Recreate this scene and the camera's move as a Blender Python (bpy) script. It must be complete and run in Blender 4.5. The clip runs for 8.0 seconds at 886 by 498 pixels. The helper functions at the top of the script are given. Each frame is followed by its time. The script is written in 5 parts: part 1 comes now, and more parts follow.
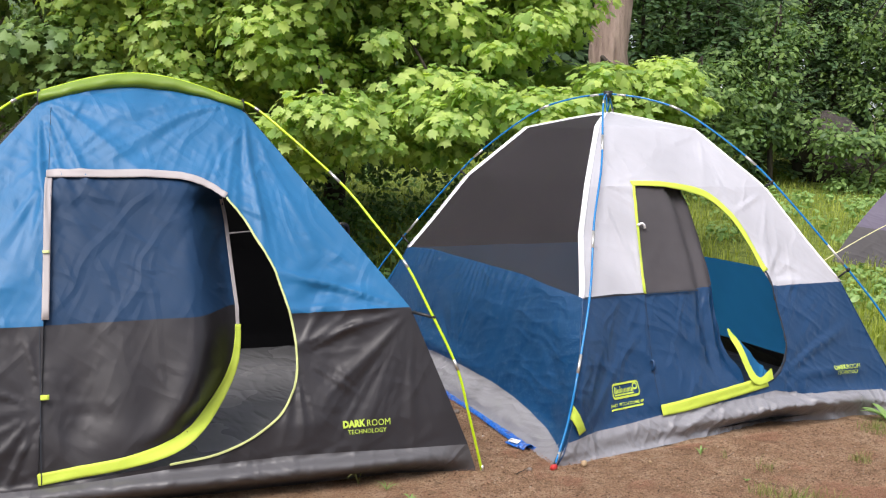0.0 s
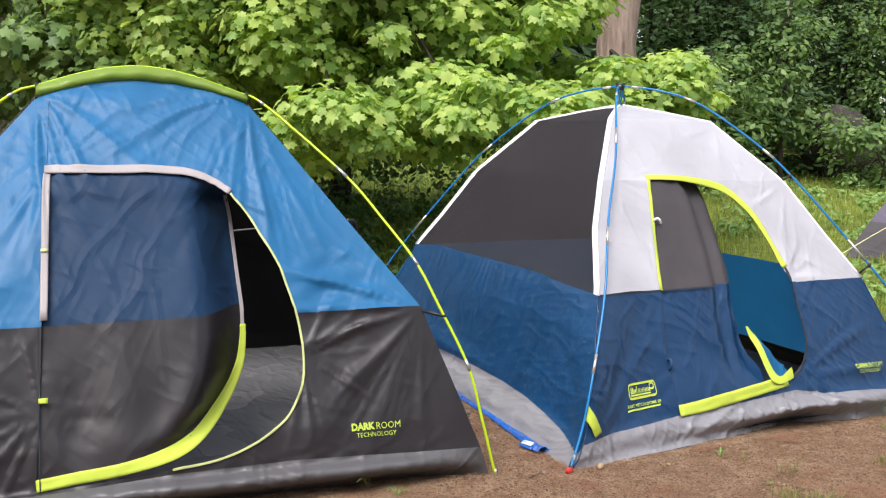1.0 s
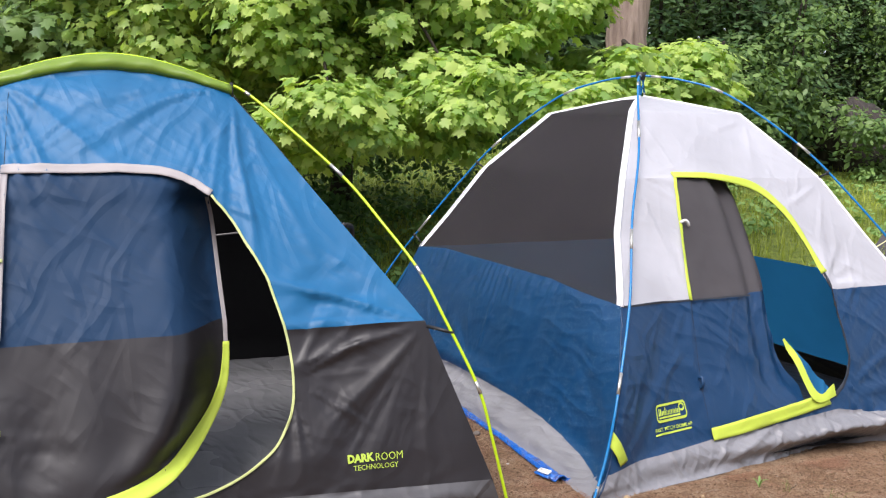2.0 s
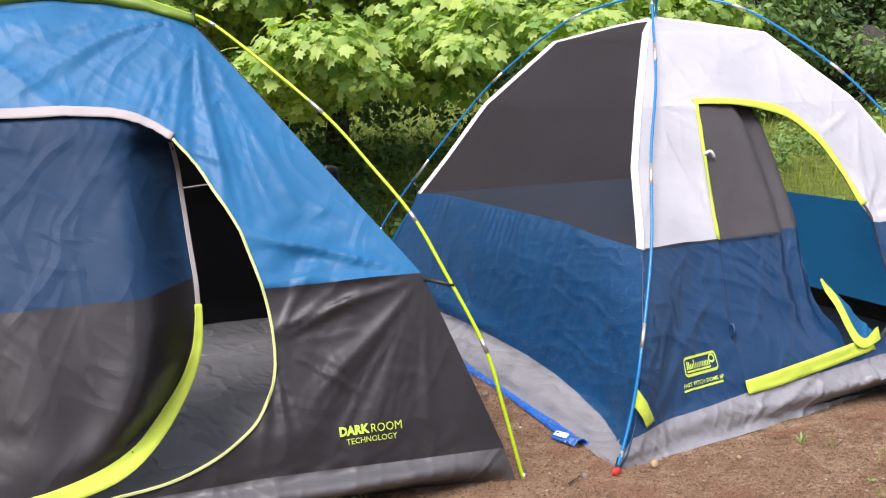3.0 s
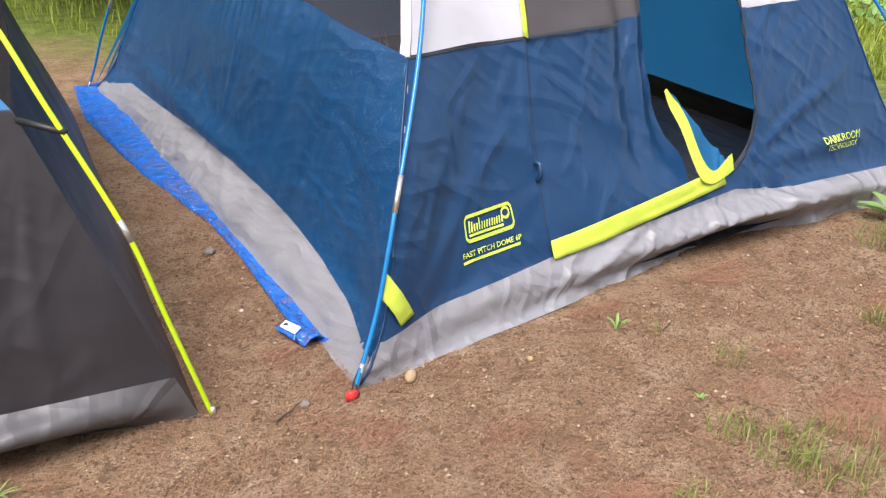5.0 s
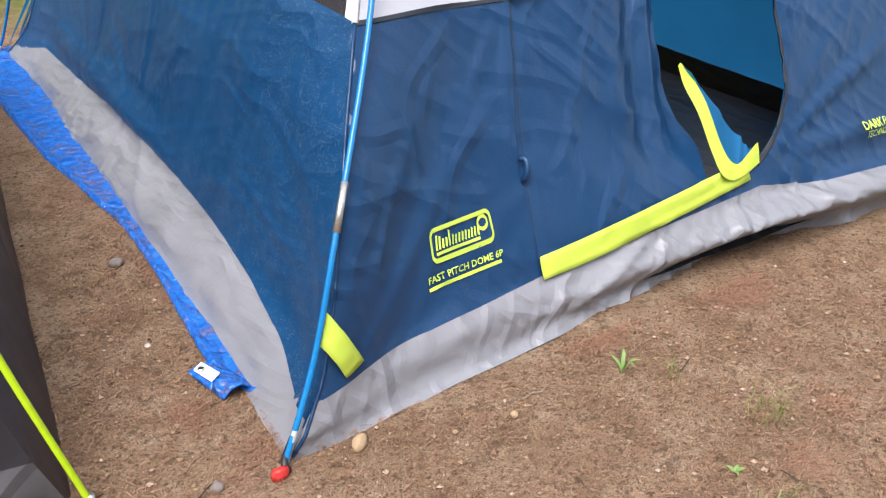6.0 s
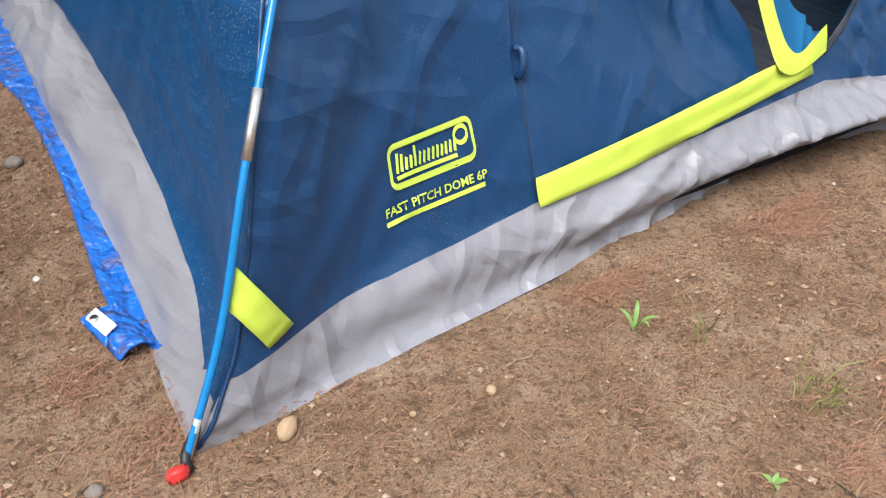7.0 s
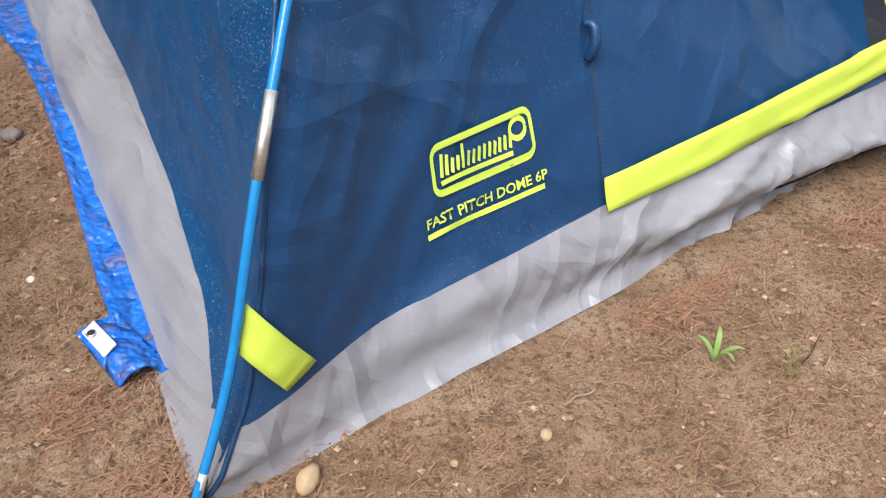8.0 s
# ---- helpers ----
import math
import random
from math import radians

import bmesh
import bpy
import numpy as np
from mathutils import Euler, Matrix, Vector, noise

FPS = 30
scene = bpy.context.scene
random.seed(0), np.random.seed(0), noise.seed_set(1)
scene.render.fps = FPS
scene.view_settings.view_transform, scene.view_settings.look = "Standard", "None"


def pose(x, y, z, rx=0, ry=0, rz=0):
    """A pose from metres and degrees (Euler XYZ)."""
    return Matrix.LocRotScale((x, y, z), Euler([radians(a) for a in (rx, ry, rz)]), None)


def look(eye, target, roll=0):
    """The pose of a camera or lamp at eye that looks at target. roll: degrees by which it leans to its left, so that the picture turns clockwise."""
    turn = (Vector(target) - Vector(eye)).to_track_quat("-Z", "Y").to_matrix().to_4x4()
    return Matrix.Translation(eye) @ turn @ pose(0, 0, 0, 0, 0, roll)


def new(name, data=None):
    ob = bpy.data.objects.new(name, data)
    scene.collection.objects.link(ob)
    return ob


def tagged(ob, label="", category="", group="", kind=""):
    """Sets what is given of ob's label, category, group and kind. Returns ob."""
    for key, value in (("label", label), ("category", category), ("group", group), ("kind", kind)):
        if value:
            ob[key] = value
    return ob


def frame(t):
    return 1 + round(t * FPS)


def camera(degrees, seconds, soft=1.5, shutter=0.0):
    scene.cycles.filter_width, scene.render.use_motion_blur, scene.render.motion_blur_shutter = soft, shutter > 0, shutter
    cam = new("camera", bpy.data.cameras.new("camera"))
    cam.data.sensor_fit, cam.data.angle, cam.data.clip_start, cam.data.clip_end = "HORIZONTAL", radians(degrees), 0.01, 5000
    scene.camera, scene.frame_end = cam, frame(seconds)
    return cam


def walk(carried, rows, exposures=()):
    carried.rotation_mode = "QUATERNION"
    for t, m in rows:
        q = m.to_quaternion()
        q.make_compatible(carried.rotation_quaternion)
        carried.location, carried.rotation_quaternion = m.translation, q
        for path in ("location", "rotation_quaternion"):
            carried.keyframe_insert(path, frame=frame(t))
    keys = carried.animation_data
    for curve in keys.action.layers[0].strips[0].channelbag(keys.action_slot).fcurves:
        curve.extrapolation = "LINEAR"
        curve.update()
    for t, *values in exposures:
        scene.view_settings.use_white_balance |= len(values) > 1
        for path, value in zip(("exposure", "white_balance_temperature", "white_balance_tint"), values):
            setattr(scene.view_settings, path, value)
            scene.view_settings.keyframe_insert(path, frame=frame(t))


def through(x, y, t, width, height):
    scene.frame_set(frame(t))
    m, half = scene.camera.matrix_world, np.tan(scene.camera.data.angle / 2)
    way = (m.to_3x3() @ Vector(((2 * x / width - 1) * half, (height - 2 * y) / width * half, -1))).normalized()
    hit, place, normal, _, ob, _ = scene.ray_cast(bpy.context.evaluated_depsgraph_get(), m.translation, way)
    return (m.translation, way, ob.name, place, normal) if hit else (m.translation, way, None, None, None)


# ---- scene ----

from mathutils.geometry import delaunay_2d_cdt

cam = camera(54.0, 8.0, soft=1.2)
PATH = [
    (0, (0.216, 0.079, 1.593), (0.146, 2.064, 1.357), 1.3),
    (0.5, (0.203, 0.114, 1.584), (0.134, 2.099, 1.344), 1.3),
    (1, (0.187, 0.214, 1.572), (0.104, 2.197, 1.33), 1.0),
    (1.2, (0.189, 0.281, 1.589), (0.103, 2.264, 1.339), 1.1),
    (2.5, (0.136, 0.872, 1.562), (0.026, 2.852, 1.305), -0.1),
    (2.9, (0.165, 1.026, 1.526), (0.051, 2.995, 1.192), -1.4),
    (3, (0.166, 1.107, 1.475), (0.061, 3.071, 1.114), -1.3),
    (3.5, (0.284, 1.446, 1.417), (0.202, 3.349, 0.807), -0.9),
    (4, (0.449, 1.73, 1.339), (0.479, 3.59, 0.604), -0.8),
    (4.5, (0.551, 2.03, 1.367), (0.702, 3.867, 0.59), 0.1),
    (5, (0.7, 2.365, 1.401), (0.87, 4.144, 0.503), 0.8),
    (5.2, (0.748, 2.485, 1.406), (0.922, 4.245, 0.474), 1.2),
    (6.3, (0.812, 3.074, 1.228), (1.044, 4.786, 0.222), 1.8),
    (6.5, (0.849, 3.162, 1.22), (1.068, 4.849, 0.167), 1.8),
    (7, (0.94, 3.41, 1.143), (1.118, 4.955, -0.115), 2.6),
    (7.5, (0.959, 3.57, 1.088), (1.043, 5.034, -0.273), 1.5),
    (8, (0.945, 3.689, 1.101), (1.032, 5.12, -0.293), 1.8),
]
walk(cam, [(t, look(eye, target, roll)) for t, eye, target, roll in PATH], exposures=((0.0, 0.72, 6350, 14), (1.2, 0.72, 6350, 14), (2.5, 0.71, 6150, 16), (3.5, 1.01, 6400, 18), (4.5, 1.04, 6450, 16), (6.3, 0.99, 6080, 12), (8.0, 0.96, 6180, 11)))


# ---- light ----
def world_light():
    w = bpy.data.worlds.new("world")
    scene.world = w
    w.use_nodes = True
    nt = w.node_tree
    sky = nt.nodes.new("ShaderNodeTexSky")
    sky.sky_type = "NISHITA"
    sky.sun_disc = False
    sky.sun_elevation = radians(59)
    sky.sun_rotation = radians(207)
    sky.dust_density, sky.air_density, sky.ozone_density = 4.0, 1.0, 0.6
    soft = nt.nodes.new("ShaderNodeMixRGB")
    soft.inputs[0].default_value = 0.55
    soft.inputs[2].default_value = (6.6, 6.7, 6.9, 1)
    nt.links.new(sky.outputs[0], soft.inputs[1])
    bg = nt.nodes["Background"]
    bg.inputs[1].default_value = 0.125
    nt.links.new(soft.outputs[0], bg.inputs[0])
    sun = new("sun", bpy.data.lights.new("sun", "SUN"))
    sun.data.energy, sun.data.angle, sun.data.color = 2.6, radians(34), (1.0, 0.96, 0.9)
    sun.matrix_world = look((-4, -4, 15), (0, 4, 0))


world_light()


# ---- materials ----
def lin(r, g, b):
    return tuple((c / 12.92 if c <= 0.04045 else ((c + 0.055) / 1.055) ** 2.4) for c in (r / 255, g / 255, b / 255)) + (1,)


class Mat:
    """A small wrapper over a node tree."""

    def __init__(self, name):
        self.m = bpy.data.materials.new(name)
        self.m.use_nodes = True
        self.t = self.m.node_tree
        self.b = self.t.nodes["Principled BSDF"]
        self.out = self.t.nodes["Material Output"]

    def n(self, kind, **sockets):
        node = self.t.nodes.new("ShaderNode" + kind)
        for k, val in sockets.items():
            if k.startswith("i"):
                self.put(node.inputs[int(k[1:])], val)
        return node

    def put(self, socket, val):
        if isinstance(val, bpy.types.NodeSocket):
            self.t.links.new(val, socket)
        else:
            socket.default_value = val

    def coord(self):
        return self.n("TexCoord").outputs["Object"]

    def noise(self, scale, detail=4.0, rough=0.55, vec=None):
        node = self.n("TexNoise")
        node.inputs["Scale"].default_value = scale
        node.inputs["Detail"].default_value = detail
        node.inputs["Roughness"].default_value = rough
        self.t.links.new(vec if vec is not None else self.coord(), node.inputs["Vector"])
        return node.outputs["Fac"]

    def stretch(self, x, y, z, rz=0.0):
        node = self.n("Mapping")
        node.inputs["Scale"].default_value = (x, y, z)
        node.inputs["Rotation"].default_value = (0, 0, rz)
        self.t.links.new(self.coord(), node.inputs["Vector"])
        return node.outputs[0]

    def turned(self, angles, scale):
        """Object coordinates turned first and stretched after."""
        a = self.n("Mapping")
        a.inputs["Rotation"].default_value = angles
        self.t.links.new(self.coord(), a.inputs["Vector"])
        b = self.n("Mapping")
        b.inputs["Scale"].default_value = scale
        self.t.links.new(a.outputs[0], b.inputs["Vector"])
        return b.outputs[0]

    def ramp(self, fac, *stops):
        node = self.n("ValToRGB", i0=fac)
        el = node.color_ramp.elements
        while len(el) < len(stops):
            el.new(0.5)
        for e, (p, c) in zip(el, stops):
            e.position, e.color = p, c if len(c) == 4 else (*c, 1)
        return node.outputs[0]

    def mix(self, fac, a, b, kind="MIX"):
        node = self.n("MixRGB", i0=fac, i1=a, i2=b)
        node.blend_type = kind
        return node.outputs[0]

    def math(self, op, a, b=0.0):
        node = self.n("Math", i0=a, i1=b)
        node.operation = op
        return node.outputs[0]

    def bump(self, height, strength, dist=0.01, base=None):
        node = self.n("Bump")
        node.inputs["Strength"].default_value = strength
        node.inputs["Distance"].default_value = dist
        self.t.links.new(height, node.inputs["Height"])
        if base is not None:
            self.t.links.new(base, node.inputs["Normal"])
        return node.outputs[0]

    def set(self, **kw):
        names = dict(color="Base Color", rough="Roughness", metal="Metallic", normal="Normal", spec="Specular IOR Level", coat="Coat Weight", coat_rough="Coat Roughness", alpha="Alpha", sheen="Sheen Weight")
        for k, val in kw.items():
            self.put(self.b.inputs[names[k]], val)
        return self.m


def fabric(name, col, rough=0.45, through=0.0, wet=0.0, crease=0.5, spec=0.5, sharp=0.22, relief=1.0):
    """Coated tent cloth: soft billows, long sharp creases in crossing directions, a fine weave, rain drops where wet."""
    m = Mat(name)
    big = m.noise(2.3, 3, 0.5)
    c = tuple(col[:3])
    base = m.ramp(big, (0.3, tuple(k * 0.88 for k in c)), (0.7, tuple(min(1, k * 1.08) for k in c)))
    nrm = m.bump(m.noise(3.2, 2, 0.4), crease * 0.4, 0.04)
    patch = m.noise(2.6, 2)
    drift = m.math("MULTIPLY", m.noise(1.8, 2), 1.6)
    for k, (direction, per_metre, wide, depth) in enumerate((((0.55, 0.35, 0.76), 4.3, 7.0, 0.006), ((0.62, 0.40, -0.67), 5.1, 7.0, 0.006), ((0.85, 0.50, 0.12), 6.7, 6.0, 0.005), ((0.25, 0.15, 0.95), 7.9, 5.0, 0.004), ((0.75, 0.30, -0.35), 14.0, 4.0, 0.0025), ((0.40, 0.45, 0.60), 17.0, 4.0, 0.0025))):
        across = m.n("VectorMath", i0=m.coord(), i1=tuple(d * per_metre for d in direction))
        across.operation = "DOT_PRODUCT"
        t = m.math("FRACT", m.math("ADD", across.outputs["Value"], drift))
        line = m.math("SUBTRACT", 1.0, m.math("MULTIPLY", m.math("ABSOLUTE", m.math("SUBTRACT", t, 0.5)), wide))
        line = m.math("MAXIMUM", line, 0.0)
        where = m.noise(2.2 + 0.5 * k, 2, 0.5, m.turned((0, 0, 1.3 * k), (1, 1, 1)))
        where = m.ramp(where, (0.45, (0, 0, 0)), (0.58, (1, 1, 1)))
        nrm = m.bump(m.math("MULTIPLY", line, where), min(1.0, crease * (0.25 + 1.3 * sharp)), depth * relief, nrm)
    fine = m.noise(30, 4, 0.6)
    nrm = m.bump(fine, crease * (0.35 if sharp > 0.7 else 0.10), 0.006, nrm)
    nrm = m.bump(m.noise(900, 1, 0.4), 0.05, 0.001, nrm)
    r = m.ramp(patch, (0.3, (rough - 0.06,) * 3), (0.7, (rough + 0.08,) * 3))
    if wet:
        v = m.n("TexVoronoi")
        v.inputs["Scale"].default_value = 230
        m.t.links.new(m.stretch(1, 1, 0.8), v.inputs["Vector"])
        keep = m.ramp(m.noise(24, 4, 0.7), (0.40, (0, 0, 0)), (0.56, (1, 1, 1)))
        drop = m.ramp(v.outputs["Distance"], (0.15, (1, 1, 1)), (0.27, (0, 0, 0)))
        drop = m.mix(1.0, drop, keep, "MULTIPLY")
        nrm = m.bump(drop, 0.7 * wet, 0.002, nrm)
        r = m.mix(drop, r, (0.06, 0.06, 0.06, 1))
        base = m.mix(m.math("MULTIPLY", drop, 0.7 * wet), base, (0.50, 0.58, 0.65, 1))
    m.set(color=base, rough=r, normal=nrm, spec=spec)
    if through:
        tr = m.n("BsdfTranslucent", i0=base)
        mixer = m.n("MixShader", i0=through, i1=m.b.outputs[0], i2=tr.outputs[0])
        m.t.links.new(mixer.outputs[0], m.out.inputs[0])
    return m.m


def screen(name, col, cover):
    """Fine no-see-um netting: part of the light goes straight through."""
    m = Mat(name)
    n1 = m.noise(3.0, 3)
    c = tuple(col[:3])
    base = m.ramp(n1, (0.3, tuple(k * 0.85 for k in c)), (0.7, tuple(k * 1.15 for k in c)))
    m.set(color=base, rough=0.75, spec=0.2, normal=m.bump(m.noise(6, 4, 0.5, m.stretch(1, 1, 0.4)), 0.3, 0.02))
    clear = m.n("BsdfTransparent")
    mixer = m.n("MixShader", i0=cover, i1=clear.outputs[0], i2=m.b.outputs[0])
    m.t.links.new(mixer.outputs[0], m.out.inputs[0])
    return m.m


def plain(name, col, rough=0.5, metal=0.0, var=0.12, scale=30.0, bumpy=0.1, spec=0.5):
    m = Mat(name)
    c = tuple(col[:3])
    n1 = m.noise(scale, 4)
    base = m.ramp(n1, (0.25, tuple(k * (1 - var) for k in c)), (0.75, tuple(min(1, k * (1 + var)) for k in c)))
    return m.set(color=base, rough=rough, metal=metal, spec=spec, normal=m.bump(n1, bumpy, 0.004))


NAVY = fabric("navy_cloth", (0.010, 0.055, 0.150), 0.34, 0.28, 0.25, 0.6, 0.55, 0.6)
# left wall: more rain drops, and a base lightened for the light it catches
NAVY_LIT_WET = fabric("lit_rain_misted_navy_cloth", (0.008, 0.070, 0.190), 0.36, 0.30, 1.0, 0.6, 0.5, 0.5)
# same navy seen from inside, base brightened to stand for daylight through it
NAVY_IN_BACKLIT = fabric("navy_inside_backlit", (0.03, 0.21, 0.46), 0.6, 0.55, 0.0, 0.3, 0.2)
SILVER = fabric("silver_cloth", (0.43, 0.43, 0.465), 0.5, 0.05, 0.0, 0.6, 0.35, 0.35)
SILVER_IN = fabric("dark_lining", (0.05, 0.05, 0.055), 0.6, 0.0, 0.0, 0.3, 0.3)
APRON = fabric("grey_apron", (0.225, 0.223, 0.24), 0.36, 0.0, 0.4, 1.0, 0.5, 0.9, 1.3)
# grey base lowered to carry the shade where this apron turns under
APRON_SHADED = fabric("dark_grey_apron", (0.085, 0.083, 0.088), 0.40, 0.0, 0.0, 0.8, 0.4, 0.5, 1.0)
CHARCOAL = fabric("charcoal_cloth", (0.0175, 0.0150, 0.0175), 0.43, 0.0, 0.0, 0.5, 0.5, 0.2)
BLACK_IN = fabric("blackout_lining", (0.008, 0.008, 0.009), 0.6, 0.0, 0.0, 0.3, 0.2)
SKY_BLUE = fabric("bright_blue_cloth", (0.010, 0.119, 0.275), 0.48, 0.0, 0.0, 0.55, 0.35, 0.4)
# steel blue with the shade of the recessed doorway lowered into its base
FLAP_BLUE_SHADED = fabric("steel_blue_shaded_cloth", (0.007, 0.033, 0.084), 0.58, 0.0, 0.0, 0.7, 0.25, 0.5)
FLOOR_GREY = fabric("grey_groundsheet", (0.30, 0.30, 0.31), 0.25, 0.0, 0.0, 0.9, 0.6, 0.6)
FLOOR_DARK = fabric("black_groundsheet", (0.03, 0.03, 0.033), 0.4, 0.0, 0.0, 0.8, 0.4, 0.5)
LIME = fabric("lime_webbing", (0.50, 0.62, 0.07), 0.6, 0.0, 0.2, 0.5, 0.25)
GREEN = fabric("green_brow_cloth", (0.21, 0.33, 0.03), 0.45, 0.25, 0.1, 0.5)
TAPE = fabric("white_tape", (0.78, 0.78, 0.8), 0.5, 0.0, 0.0, 0.2)
GREY_TAPE = fabric("grey_tape", (0.36, 0.33, 0.33), 0.55, 0.0, 0.0, 0.25)
PIPING = plain("pale_piping", (0.50, 0.55, 0.22), 0.6)
MESH = screen("charcoal_mesh", (0.035, 0.031, 0.034), 0.74)
MESH_CLEAR = screen("clear_mesh", (0.05, 0.05, 0.05), 0.22)
SIDE_MESH = screen("side_mesh", (0.07, 0.062, 0.064), 0.5)
DOOR_MESH = screen("door_mesh", (0.065, 0.06, 0.064), 0.93)
POLE_BLUE = plain("blue_pole", (0.01, 0.17, 0.42), 0.25, 0.0, 0.1, 60, 0.05)
POLE_LIME = plain("lime_pole", (0.50, 0.72, 0.01), 0.3, 0.0, 0.08, 60, 0.05)
STEEL = plain("brushed_metal", (0.62, 0.6, 0.55), 0.35, 0.9, 0.2, 90)
BLACK = plain("black_plastic", (0.015, 0.015, 0.016), 0.5)
RED = plain("red_plastic", (0.55, 0.035, 0.03), 0.45)
INK = plain("lime_print", (0.46, 0.60, 0.07), 0.6, 0.0, 0.05)
THREAD = plain("dark_thread", (0.02, 0.025, 0.035), 0.8)


def wood_like(name, a, b, scale=6.0):
    m = Mat(name)
    g = m.noise(scale, 6, 0.65, m.stretch(1, 1, 0.18))
    return m.set(color=m.ramp(g, (0.3, a), (0.7, b)), rough=0.85, spec=0.2, normal=m.bump(g, 1.0, 0.06))


BARK = wood_like("bark", (0.19, 0.135, 0.11), (0.44, 0.335, 0.28), 9)
BARK_DARK = wood_like("dark_bark", (0.03, 0.025, 0.02), (0.085, 0.07, 0.055), 9)


def leafy(name, dark, light, through=0.35, rough=0.45):
    """Leaves that vary from one to the next and let some light through."""
    m = Mat(name)
    rnd = m.n("NewGeometry").outputs["Random Per Island"]
    patch = m.noise(0.9, 2)
    f = m.math("ADD", m.math("MULTIPLY", rnd, 0.6), m.math("MULTIPLY", patch, 0.5))
    base = m.ramp(f, (0.15, dark), (0.85, light))
    m.set(color=base, rough=rough, spec=0.35)
    tr = m.n("BsdfTranslucent", i0=m.mix(1.0, base, (1.0, 1.0, 0.45, 1), "MULTIPLY"))
    mixer = m.n("MixShader", i0=through, i1=m.b.outputs[0], i2=tr.outputs[0])
    m.t.links.new(mixer.outputs[0], m.out.inputs[0])
    return m.m


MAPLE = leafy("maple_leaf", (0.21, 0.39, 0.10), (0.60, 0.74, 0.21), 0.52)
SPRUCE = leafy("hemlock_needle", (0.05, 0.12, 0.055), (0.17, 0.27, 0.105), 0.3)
# leaf green darkened to stand for foliage in shade
SHADED_LEAF = leafy("shaded_leaf", (0.05, 0.115, 0.036), (0.13, 0.23, 0.065))
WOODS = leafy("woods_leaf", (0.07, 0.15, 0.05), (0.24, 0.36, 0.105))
CONIFER = leafy("conifer_needle", (0.035, 0.075, 0.038), (0.10, 0.165, 0.07), 0.25)
GRASS = leafy("grass_blade", (0.17, 0.24, 0.03), (0.48, 0.54, 0.11), 0.45)
GRASS_DRY = leafy("dry_grass_blade", (0.11, 0.16, 0.03), (0.33, 0.34, 0.12), 0.3)
NEEDLE = leafy("fallen_needle", (0.14, 0.06, 0.032), (0.36, 0.195, 0.12), 0.0, 0.8)
HERB = leafy("weed_leaf", (0.12, 0.24, 0.06), (0.30, 0.45, 0.14), 0.3)


def soil():
    """Trodden earth: sandy and reddish patches, dark crumbs, pale grit; turf farther off."""
    m = Mat("soil_and_grass")
    pos = m.n("NewGeometry").outputs["Position"]
    big = m.noise(1.1, 4, 0.6, pos)
    mid = m.noise(7, 6, 0.65, pos)
    fine = m.noise(80, 6, 0.75, pos)
    grit = m.noise(260, 4, 0.7, pos)
    dirt = m.ramp(mid, (0.30, (0.27, 0.16, 0.088)), (0.5, (0.41, 0.265, 0.16)), (0.70, (0.54, 0.385, 0.255)))
    dirt = m.mix(m.ramp(big, (0.46, (0, 0, 0)), (0.64, (0.2, 0.2, 0.2))), dirt, (0.30, 0.165, 0.098, 1))
    dirt = m.mix(m.ramp(fine, (0.52, (0, 0, 0)), (0.60, (0.8, 0.8, 0.8))), dirt, (0.12, 0.066, 0.036, 1))
    dirt = m.mix(m.ramp(grit, (0.55, (0, 0, 0)), (0.63, (0.8, 0.8, 0.8))), dirt, (0.085, 0.045, 0.026, 1))
    dirt = m.mix(m.ramp(m.noise(19, 5, 0.7, pos), (0.53, (0, 0, 0)), (0.64, (0.7, 0.7, 0.7))), dirt, (0.15, 0.09, 0.053, 1))
    dirt = m.mix(m.ramp(m.noise(110, 3, 0.6, pos), (0.63, (0, 0, 0)), (0.70, (0.8, 0.8, 0.8))), dirt, (0.52, 0.42, 0.33, 1))
    turf = m.ramp(m.noise(9, 5, 0.7, pos), (0.3, (0.09, 0.13, 0.025)), (0.6, (0.24, 0.30, 0.06)), (0.8, (0.32, 0.28, 0.12)))
    sep = m.n("SeparateXYZ", i0=pos)
    y = m.math("ADD", m.math("ADD", m.math("MULTIPLY", sep.outputs[0], 0.35), sep.outputs[1]), m.math("MULTIPLY", big, 1.6))
    far = m.ramp(m.math("MULTIPLY", y, 0.1), (0.80, (0, 0, 0)), (0.90, (1, 1, 1)))
    m.set(color=m.mix(far, dirt, turf), rough=0.9, spec=0.25, normal=m.bump(grit, 1.0, 0.008, m.bump(fine, 1.0, 0.022, m.bump(mid, 0.6, 0.035))))
    return m.m


SOIL = soil()


# ---- building helpers ----
def obj(name, verts, faces, material, parent=None, label="", smooth=True, mats=None):
    me = bpy.data.meshes.new(name)
    me.from_pydata([tuple(p) for p in verts], [], [tuple(f) for f in faces])
    for k in mats or [material]:
        me.materials.append(k)
    if smooth:
        me.shade_smooth()
    ob = new(name, me)
    if parent is not None:
        ob.parent = parent
    if label:
        ob["label"] = label
    return ob


def part(name, bm, material, parent=None, label="", smooth=True):
    me = bpy.data.meshes.new(name)
    bm.to_mesh(me)
    bm.free()
    me.materials.append(material)
    if smooth:
        me.shade_smooth()
    ob = new(name, me)
    if parent is not None:
        ob.parent = parent
    if label:
        ob["label"] = label
    return ob


def interp(x, table):
    return float(np.interp(x, [k for k, _ in table], [k for _, k in table]))


def smooth01(x):
    x = max(0.0, min(1.0, x))
    return x * x * (3 - 2 * x)


